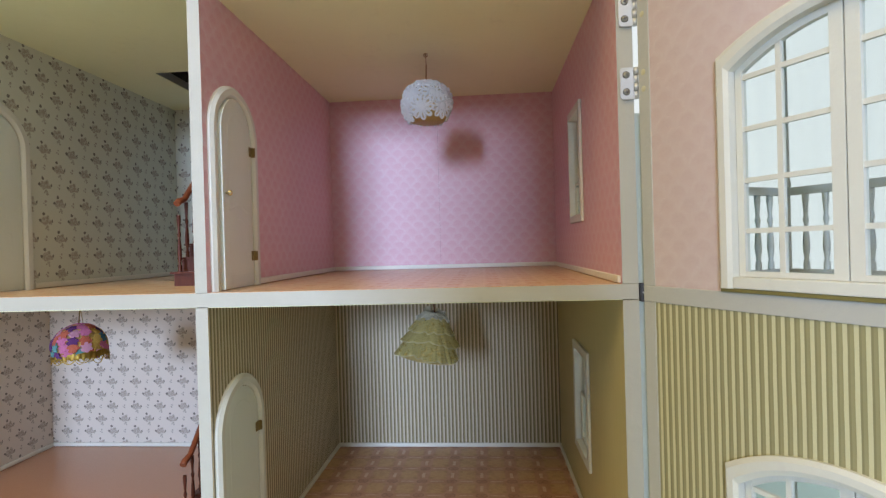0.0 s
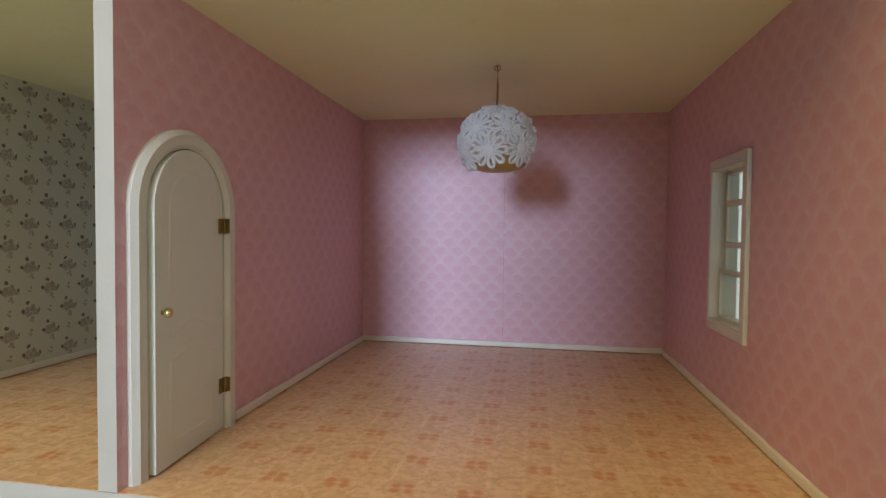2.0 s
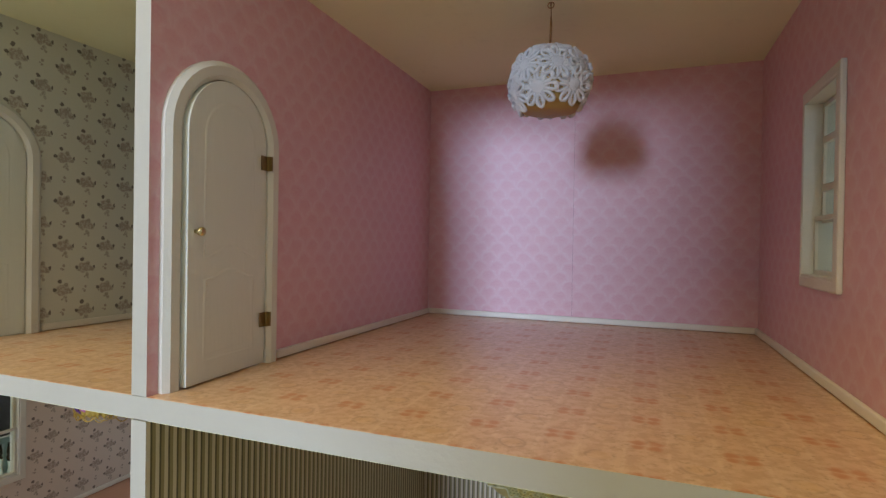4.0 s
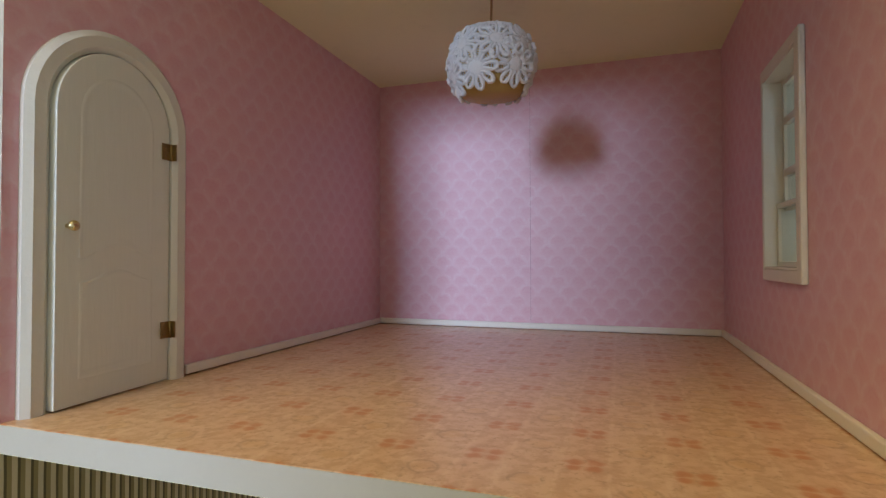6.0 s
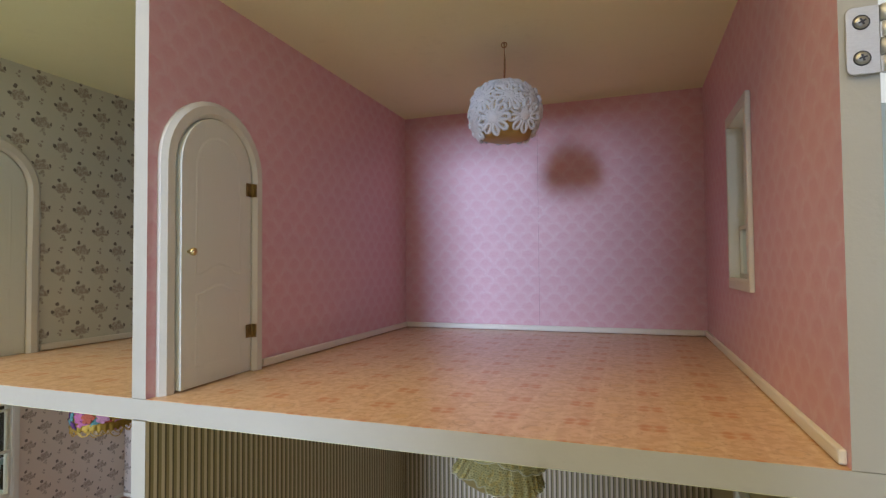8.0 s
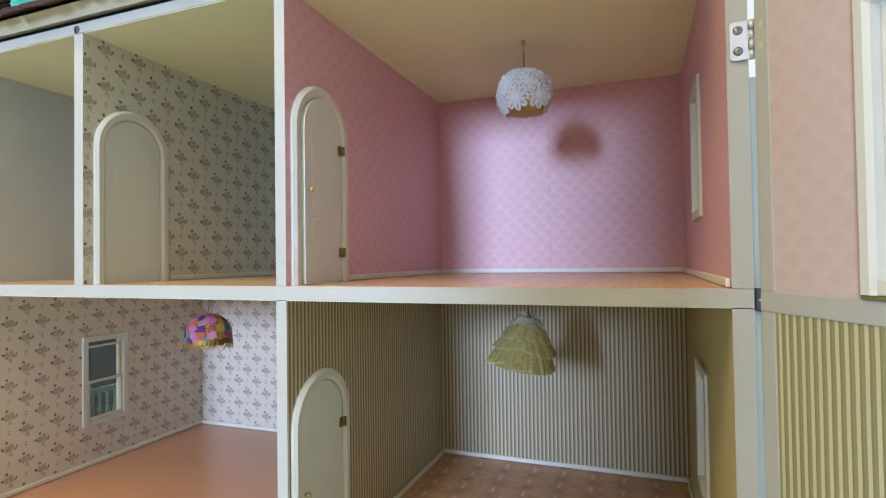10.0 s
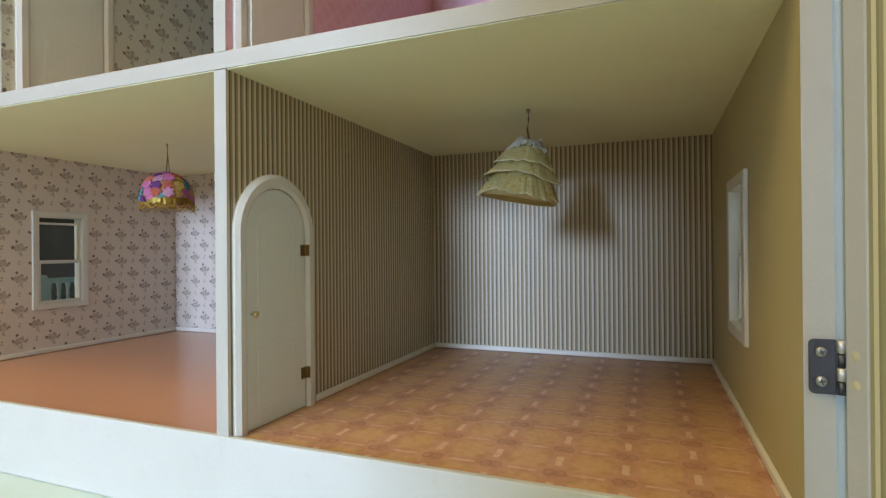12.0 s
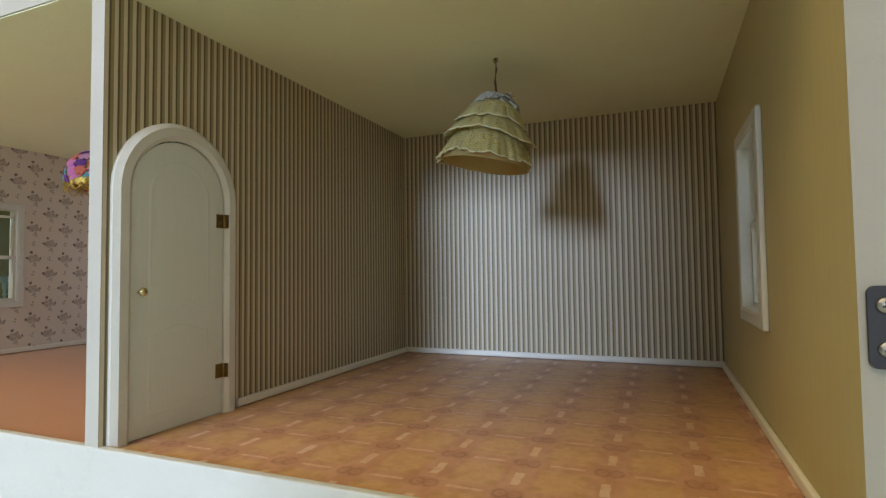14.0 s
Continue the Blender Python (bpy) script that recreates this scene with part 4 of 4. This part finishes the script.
def crochet_lamp():
    th = thing("pendant_lamp", pose(0.2248, 0.256, 0.697), "white crocheted flower pendant lamp on a brass rod", "lamp", "pendant lamps")
    c = (0, 0, -0.0795)
    part("rod", tube(B(), [(0.0, 0, 0), (0.0004, 0, -0.02), (-0.0002, 0, -0.046)], 0.0011, 8), BRASS, th, "thin brass rod")
    bm = B()
    tube(bm, [(0.003 * math.cos(2 * math.pi * i / 12), 0.0, -0.003 + 0.003 * math.sin(2 * math.pi * i / 12)) for i in range(12)], 0.0006, 6, True)
    part("hook", bm, BRASS, th)
    prof = [(0.0372 * math.cos(radians(a)), 0.0372 * 0.9 * math.sin(radians(a))) for a in range(-38, 90, 8)] + [(0.0004, 0.0335)]
    prof = [(0.0004, -0.0305), (0.015, -0.0298), (0.026, -0.0268)] + prof
    part("shade", lathe(B(), prof, 28, c), PLASTIC, th, "yellowed clear plastic dome")
    flower = mesh("flower", loop_flower(), LACE)
    rng = random.Random(4)
    for lat, count, off in ((62, 4, 10), (20, 8, -72), (-20, 7, -96)):
        for k in range(count):
            lon = off + 360 * k / count + rng.uniform(-3, 3)
            p, n = sphere_point(c, 0.0372, lon, lat + rng.uniform(-4, 4), 0.92)
            ob = new("flower", flower)
            ob.parent = th
            ob.matrix_basis = Matrix.Translation(p) @ n.to_track_quat("Z", "Y").to_matrix().to_4x4() @ pose(0, 0, 0, rng.uniform(-5, 5), rng.uniform(-5, 5), rng.uniform(0, 40)) @ Matrix.Scale(rng.uniform(1.0, 1.1), 4)


crochet_lamp()


def frill(r0, z0, r1, z1, waves, depth, seed, hem=0.0022, n=150, bulge=0.65):
    """A gathered flounce: a skirt whose folds deepen towards its hem, with a wavy edge."""
    rng = random.Random(seed)
    ph = [rng.uniform(0, 6.28) for _ in range(4)]
    bm = B()
    rows, steps = [], 8
    for j in range(steps + 1):
        q = j / steps
        ring = []
        for i in range(n):
            a = 2 * math.pi * i / n
            f = math.sin(waves * a + ph[0]) + 0.6 * math.sin((waves * 0.5 + 3) // 1 * a + ph[1]) + 0.35 * math.sin((2 * waves + 1) * a + ph[2])
            r = r0 + (r1 - r0) * q ** bulge + depth * q * f * 0.5
            z = z0 + (z1 - z0) * q + hem * q * math.sin((waves - 2) * a + ph[3])
            ring.append(bm.verts.new((r * math.cos(a), r * math.sin(a), z)))
        rows.append(ring)
    for j in range(steps):
        for i in range(n):
            k = (i + 1) % n
            bm.faces.new((rows[j][i], rows[j][k], rows[j + 1][k], rows[j + 1][i])).smooth = True
    bmesh.ops.solidify(bm, geom=bm.faces[:], thickness=0.0006)
    return bm


def flounce(r0, z0, r1, z1, creases, seed, n=260, ruffle=0.0006):
    """A pleated skirt: flat puffs between sharp creases, an uneven hem. Gives the cloth and the cord along its hem."""
    rng = random.Random(seed)
    at = [(k + rng.uniform(-0.28, 0.28)) / creases for k in range(creases)]
    deep = [rng.uniform(0.5, 1.0) for _ in at]
    drop = [rng.uniform(-1, 1) for _ in at]
    push = [rng.uniform(-1, 1) for _ in at]
    bm, cord = B(), B()
    rows, steps = [], 9
    for j in range(steps + 1):
        q = j / steps
        ring = []
        for i in range(n):
            a = i / n
            groove = sag = out = 0.0
            for p, d, h, g in zip(at, deep, drop, push):
                w = abs((a - p + 0.5) % 1 - 0.5) * creases
                groove = max(groove, d * max(0.0, 1 - w / 0.26))
                if w < 1:
                    sag += h * (1 - w)
                    out += g * (1 - w)
            r = r0 + (r1 - r0) * q ** 0.68 + 0.0018 * q ** 3 + ruffle * q * q * math.sin(2 * math.pi * int(2.3 * creases) * a) - 0.0050 * groove * q ** 0.7 + 0.0036 * out * q
            z = z0 + (z1 - z0) * q + 0.0046 * sag * q + 0.0034 * groove * q
            ring.append(Vector((r * math.cos(2 * math.pi * a), r * math.sin(2 * math.pi * a), z)))
        rows.append(ring)
    vs = [[bm.verts.new(p) for p in ring] for ring in rows]
    for j in range(steps):
        for i in range(n):
            k = (i + 1) % n
            bm.faces.new((vs[j][i], vs[j][k], vs[j + 1][k], vs[j + 1][i])).smooth = True
    bmesh.ops.solidify(bm, geom=bm.faces[:], thickness=0.0005)
    tube(cord, [p * 1.0 for p in rows[-1][::2]], 0.0007, 5, True)
    return bm, cord


def frilled_lamp():
    th = thing("pendant_lamp", pose(0.2275, 0.250, 0.335), "cream sequinned pendant lamp with three gathered flounces", "lamp", "pendant lamps")
    part("rod", tube(B(), [(0, 0, 0), (0.0005, 0, -0.012), (-0.001, 0, -0.024), (0.0012, 0, -0.042)], [0.0015, 0.0012, 0.0012, 0.0011], 8), metal("copper_wire", (0.30, 0.15, 0.08), 0.45), th, "thin copper wire")
    bm = B()
    tube(bm, [(0.0024 * math.cos(2 * math.pi * i / 12), 0.0, -0.002 + 0.0028 * math.sin(2 * math.pi * i / 12)) for i in range(12)], 0.0006, 6, True)
    part("hook", bm, BRASS, th)
    tilt = pose(0, 0, -0.042, -2.0, 10.0, 0)
    for r0, z0, r1, z1, creases, seed in ((0.0180, -0.005, 0.0350, -0.0255, 10, 1), (0.0240, -0.0215, 0.0425, -0.0435, 12, 2), (0.0330, -0.038, 0.0458, -0.0660, 15, 3)):
        skirt, cord = flounce(r0, z0, r1, z1, creases, seed, 320, 0.0004 * seed)
        ob = part("flounce", skirt, SEQUIN, th, "cream sequinned cloth")
        ob.matrix_basis = tilt
        part("hem", cord, HEM, ob, "pale cord hem")
    rng = random.Random(8)
    for r0, z0, r1, z1, creases, seed in ((0.0130, 0.0005, 0.0218, -0.0100, 11, 5), (0.0135, 0.0028, 0.0188, -0.0050, 9, 6), (0.0030, 0.0012, 0.0145, 0.0036, 9, 7)):
        bm = flounce(r0, z0, r1, z1, creases, seed, 150)[0]
        for v in bm.verts:
            v.co += Vector([rng.uniform(-0.0009, 0.0009) for _ in range(3)])
        part("collar", bm, RIBBON, th, "crumpled shiny white ribbon").matrix_basis = tilt
    part("lining", lathe(B(), [(0.012, -0.006), (0.025, -0.022), (0.036, -0.044), (0.0440, -0.0690), (0.0433, -0.0690), (0.035, -0.044), (0.024, -0.023), (0.012, -0.008)], 60, wave=lambda a, k: 1 + 0.016 * math.sin(17 * a) + 0.008 * math.sin(7 * a)), LINING, th, "golden lining").matrix_basis = tilt


frilled_lamp()


def petal_disc(r, petals, seed):
    """A flat felt flower, cut in round petals."""
    rng = random.Random(seed)
    bm = B()
    pts = []
    for i in range(petals * 6):
        a = 2 * math.pi * i / (petals * 6)
        q = r * (0.60 + 0.40 * abs(math.cos(a * petals / 2)) ** 0.7) * rng.uniform(0.95, 1.04)
        pts.append((q * math.cos(a), q * math.sin(a)))
    prism(bm, pts, "z", 0.0, 0.0011)
    bmesh.ops.triangulate(bm, faces=bm.faces[:])
    bmesh.ops.subdivide_edges(bm, edges=bm.edges[:], cuts=1)
    for v in bm.verts:
        v.co.z -= (v.co.x ** 2 + v.co.y ** 2) / (2 * 0.037)
    return bm


def felt_lamp():
    th = thing("pendant_lamp", pose(-0.335, 0.228, 0.335), "pendant lamp covered in bright felt flowers with gold fringe", "lamp", "pendant lamps")
    part("rod", tube(B(), [(0, 0, 0), (0.001, 0, -0.02), (-0.002, 0, -0.044)], 0.0009, 8), BRASS, th, "thin brass wire")
    part("rod", tube(B(), [(0, 0, -0.012), (0.003, 0, -0.03), (0.005, 0, -0.044)], 0.0006, 6), BRASS, th)
    c = (-0.001, 0, -0.083)
    prof = [(0.0365 * math.cos(radians(a)), 0.037 * math.sin(radians(a))) for a in range(-20, 88, 9)] + [(0.0004, 0.037)]
    part("shade", lathe(B(), prof + [(r * 0.97, h * 0.97) for r, h in prof[::-1]], 28, c), PLASTIC, th, "dome under the flowers")
    rng = random.Random(11)
    keys = list(FELT)
    discs = {k: mesh("felt_flower", petal_disc(0.0086, 6, 7), FELT[k]) for k in keys}
    last = ""
    for lat, count, off in ((84, 1, 0), (64, 7, 15), (44, 11, 0), (25, 14, 12), (7, 16, 3), (-10, 16, 14)):
        for k in range(count):
            key = rng.choice([q for q in keys + ["pink", "orange", "rose", "orange"] if q != last])
            last = key
            p, n = sphere_point(c, 0.0370, off + 360 * k / count + rng.uniform(-4, 4), lat + rng.uniform(-4, 4), 1.0)
            ob = new("flower", discs[key])
            ob.parent = th
            ob.matrix_basis = Matrix.Translation(p + n * rng.uniform(0, 0.0014)) @ n.to_track_quat("Z", "Y").to_matrix().to_4x4() @ pose(0, 0, 0, rng.uniform(-6, 6), rng.uniform(-6, 6), rng.uniform(0, 60))
            ob["label"] = key + " felt flower"
    part("trim", frill(0.0372, -0.086, 0.0384, -0.096, 34, 0.0016, 9, 0.0018), GOLD, th, "gold lace band")
    for count, low, thick in ((12, 0.0105, 0.0006), (17, 0.0075, 0.0005), (29, 0.0045, 0.0004)):
        bm = B()
        for k in range(count):
            a0, a1 = 2 * math.pi * k / count, 2 * math.pi * (k + 1) / count
            drop, swing = low * rng.uniform(0.65, 1.2), rng.uniform(-0.0012, 0.0015)
            pts = []
            for i in range(9):
                a, q = a0 + (a1 - a0) * i / 8, math.sin(math.pi * i / 8) ** 0.7
                pts.append(((0.0378 + swing * q) * math.cos(a), (0.0378 + swing * q) * math.sin(a), -0.0945 - drop * q))
            tube(bm, pts, thick, 5)
        part("fringe", bm, GOLD, th, "loops of gold cord")


felt_lamp()


# ---- stairs beside the partition ----
def staircase(z, first_y):
    """A straight flight along the partition: treads, risers, turned balusters and a handrail."""
    th = thing("staircase", pose(-0.066, first_y, z), "narrow dark stained wooden staircase with turned balusters", "staircase", "stairs")
    steps, wide = 18, 0.104
    rise, run = 0.352 / steps, 0.0196
    tread = mesh("tread", box(B(), -wide / 2 - 0.004, wide / 2, -0.004, run + 0.001, -0.003, 0.0), WOOD)
    riser = mesh("riser", box(B(), -wide / 2, wide / 2, 0.0, 0.003, -rise, -0.0031), WOOD)
    bal = mesh("baluster", lathe(B(), baluster_profile(0.078), 8), WOOD)
    for k in range(steps):
        for n, d in (("tread", tread), ("riser", riser)):
            ob = new(n, d)
            ob.parent = th
            ob.location = (0, k * run, (k + 1) * rise)
        if k < steps - 4:
            ob = new("baluster", bal)
            ob.parent = th
            ob.location = (-wide / 2 + 0.004, k * run + 0.008, (k + 1) * rise)
    part("string", prism(B(), [(0.0032, 0.0)] + [(q, h) for k in range(steps) for q, h in ((k * run + 0.0032, (k + 1) * rise - 0.0032), ((k + 1) * run + 0.0032, (k + 1) * rise - 0.0032))] + [(run * steps + 0.0032, rise * steps - 0.03), (0.03, 0.0)], "x", -wide / 2 + 0.001, wide / 2 - 0.001), WOOD, th)
    a = Vector((-wide / 2 + 0.004, -0.008, rise + 0.078))
    d = Vector((0, run, rise))
    path = [a + Vector((0, 0.012, 0.0155)), a + Vector((0, 0.017, 0.019))] + [a + Vector((0, 0.008, 0)) + d * q for q in (1.2, 4, 8, 11, 13.6)]
    part("handrail", tube(B(), path, [0.0045, 0.0048, 0.004, 0.004, 0.004, 0.004, 0.004], 10), REDWOOD, th, "reddish varnished handrail")
    return th


staircase(F1, 0.128)
staircase(F2, 0.132)


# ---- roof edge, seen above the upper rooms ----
# near-black box fills the gap below the eaves
setting("roof_gap", box(B(), -0.66, 0.48, 0.006, 0.50, 0.7114, 0.7200), BLACK, "black band closing the gap under the eaves", "roof edge")
roof = tagged(new("roof"), "brown tiled dolls' house roof with a cream eaves board", "roof", "", "structure")
bm = prism(B(), [(0.000, 0.7202), (-0.014, 0.7325), (0.26, 0.9173), (0.53, 0.735), (0.52, 0.7202)], "x", -0.68, 0.50)
part("roof_body", bm, CREAM, roof, "cream painted eaves")

def dormer():
    th = thing("dormer", pose(-0.463, 0.028, 0.765), "teal dormer with a white framed window and dark louvred shutter", "dormer")
    part("wall", prism(B(), [(-0.068, -0.006), (0.068, -0.006), (0.068, 0.13), (0, 0.17), (-0.068, 0.13)], "y", 0, 0.12), TEAL, th, "teal painted front")
    bm = B()
    for q in ((-0.049, -0.038, 0.024, 0.12), (0.038, 0.049, 0.024, 0.12), (-0.038, 0.038, 0.024, 0.035), (-0.038, 0.038, 0.109, 0.12), (-0.002, 0.002, 0.035, 0.109), (-0.038, 0.038, 0.070, 0.074)):
        box(bm, q[0], q[1], -0.006, -0.0003, q[2], q[3])
    part("window_frame", bm, TRIM, th, "white window frame", 0.0008)
    part("pane", box(B(), -0.0378, 0.0378, -0.0022, -0.0016, 0.0352, 0.1088), GREY, th, "dull grey pane")
    part("shutter", box(B(), -0.104, -0.069, 0.004, 0.008, 0.004, 0.11), CREAM, th, "cream shutter board")
    for k in range(11):
        part("slat", box(B(), -0.1035, -0.0695, -0.001, 0.0038, 0.008 + k * 0.009, 0.0128 + k * 0.009), BLACK, th, "dark louvre slat")


dormer()

# ---- side terrace rail outside the left window ----
th = thing("terrace_rail", pose(-0.70, 0, -0.085), "grey-white terrace rail with slim balusters", "railing")
part("deck", box(B(), -0.02, 0.054, 0.262, 0.47, 0.0, 0.012), RAILGREY, th)
part("top_rail", box(B(), -0.004, 0.004, 0.268, 0.464, 0.194, 0.204), RAILGREY, th)
part("bottom_rail", box(B(), -0.003, 0.003, 0.268, 0.464, 0.126, 0.132), RAILGREY, th)
for k in range(11):
    part("baluster", lathe(B(), [(r * 1.6, h * 0.905) for r, h in baluster_profile(0.068)], 8, (0, 0.281 + 0.0172 * k, 0.1322)), RAILGREY, th)
for y in (0.268, 0.464):
    part("post", box(B(), -0.006, 0.006, y - 0.006, y + 0.006, 0.0122, 0.210), RAILGREY, th)

# ---- the hall around, plain and closed ----
X0, X1, Y0, Y1, Z0, Z1 = -2.4, 2.7, -6.7, 1.5, -0.85, 1.98


def ring_wall(name, a, b, hole, mat, label, start=X0):
    """A wall across x with one opening."""
    bm = B()
    xa, xb, za, zb = hole
    for q in ((start, xa, Z0, Z1), (xb, X1, Z0, Z1), (xa, xb, Z0, za), (xa, xb, zb, Z1)):
        box(bm, q[0], q[1], a, b, q[2], q[3])
    return setting(name, bm, mat, label, "wall")


ring_wall("wall_front_of_hall", Y0 - 0.1, Y0, (-1.42, -0.14, 0.88, 1.95), PLASTER, "plain plaster wall with a window")
ring_wall("wall_back_of_hall", Y1, Y1 + 0.1, (0.20, 2.45, -0.55, 1.8), PLASTER, "plain plaster wall with a wide window", -0.6)
# near-black, so that the left window looks out on dark
setting("wall_dark_corner", box(B(), X0, -0.6, Y1, Y1 + 0.1, Z0, Z1), DARKWALL, "plain dark wall", "wall")
# added out of view, only to shade the right of the back walls
setting("daylight_block", box(B(), 0.086, 0.33, -0.90, -0.82, Z0, 0.91), PLASTER, "unseen block that keeps daylight off the right of the back walls", "wall")
setting("wall_left_of_hall", box(B(), X0 - 0.1, X0, Y0, Y1, Z0, Z1), DARKWALL, "plain dark wall", "wall")
# stands in for the green beyond the left window; edge set from pixels
setting("olive_backdrop", box(B(), X0 + 0.004, X0 + 0.03, 0.2, 1.245, Z0, Z1), paint("olive_tone", (0.12, 0.125, 0.03), (0.07, 0.078, 0.02), 0.85, 14), "olive green board behind the left window, sized to fit the view", "wall")
setting("wall_right_of_hall", box(B(), X1, X1 + 0.1, Y0, Y1, Z0, Z1), PLASTER, "plain plaster wall", "wall")
setting("ceiling_of_hall", box(B(), X0, X1, Y0, Y1, Z1, Z1 + 0.1), PLASTER, "plain ceiling", "ceiling")
setting("floor_of_hall", box(B(), X0, X1, Y0, Y1, Z0 - 0.1, Z0), stained("hall_floor", (0.42, 0.33, 0.22), (0.34, 0.26, 0.17)), "brown wooden floor", "floor")
setting("backdrop", box(B(), -0.4, 2.7, Y1 + 0.45, Y1 + 0.46, -0.83, 2.2), DAYLIGHT, "overcast sky outside the wide window", "sky")


def curtain():
    bm = B()
    n = 258
    cols = []
    for i in range(n + 1):
        x = 0.24 + 2.17 * i / n
        y = Y1 - 0.02 + 0.004 * math.sin(i * 0.55) + 0.004 * math.sin(i * 0.21)
        cols.append([bm.verts.new((x, y + 0.004 * math.sin(i * 0.3 + z * 2), z)) for z in (-0.53, 0.3, 1.0, 1.78)])
    for i in range(n):
        for k in range(3):
            bm.faces.new((cols[i][k], cols[i + 1][k], cols[i + 1][k + 1], cols[i][k + 1])).smooth = True
    th = thing("curtain", pose(0, 0, 0), "sheer white pleated curtain over the bright window", "curtain")
    part("cloth", bm, TULLE, th)
    part("rod", tube(B(), [(0.18, Y1 - 0.02, 1.79), (2.5, Y1 - 0.02, 1.79)], 0.012, 10), STEEL, th)


curtain()
th = thing("display_table", pose(0, 0, -0.085), "pale blue-green table under the dolls' house", "table")
part("tabletop", box(B(), -1.3, 1.45, -0.50, 0.57, -0.032, -0.0005), STAGE, th, "", 0.004)
for x in (-1.2, 1.35):
    for y in (-0.42, 0.49):
        part("leg", box(B(), x - 0.03, x + 0.03, y - 0.03, y + 0.03, -0.7645, -0.0325), STAGE, th)

# ---- roof tiles ----
def tile():
    """A flat brown tile: its lower end is cut a little askew, with clipped corners."""
    out = [(-0.0172, 0.0), (-0.0172, 0.0375), (-0.0150, 0.0400), (-0.0060, 0.0412), (0.0050, 0.0420), (0.0140, 0.0428), (0.0166, 0.0400), (0.0172, 0.0360), (0.0172, 0.0)]
    return prism(B(), out, "z", 0.0, 0.0056)


TILE_MESH = mesh("tile", tile(), TILE)
slope = Vector((0, -0.274, -0.1848)).normalized()
normal = Vector((0, slope.z, -slope.y))
LIE = Matrix(((-1, 0, 0), (0, slope.y, normal.y), (0, slope.z, normal.z))).to_4x4()
rng = random.Random(21)
for row in range(8):
    for col in range(33):
        ob = new("tile", TILE_MESH)
        ob.parent = roof
        x = -0.672 + col * 0.0356 + (0.0178 if row % 2 else 0)
        p = Vector((x, -0.014, 0.7330)) - slope * (0.026 * row + 0.024 + rng.uniform(-0.003, 0.003))
        ob.matrix_basis = Matrix.Translation(p + Vector((0, -0.0014, 0.0014)) * (1.2 + 0.6 * rng.random())) @ LIE @ pose(0, 0, 0, 5.5, rng.uniform(-3.5, 3.5), rng.uniform(-3, 3))
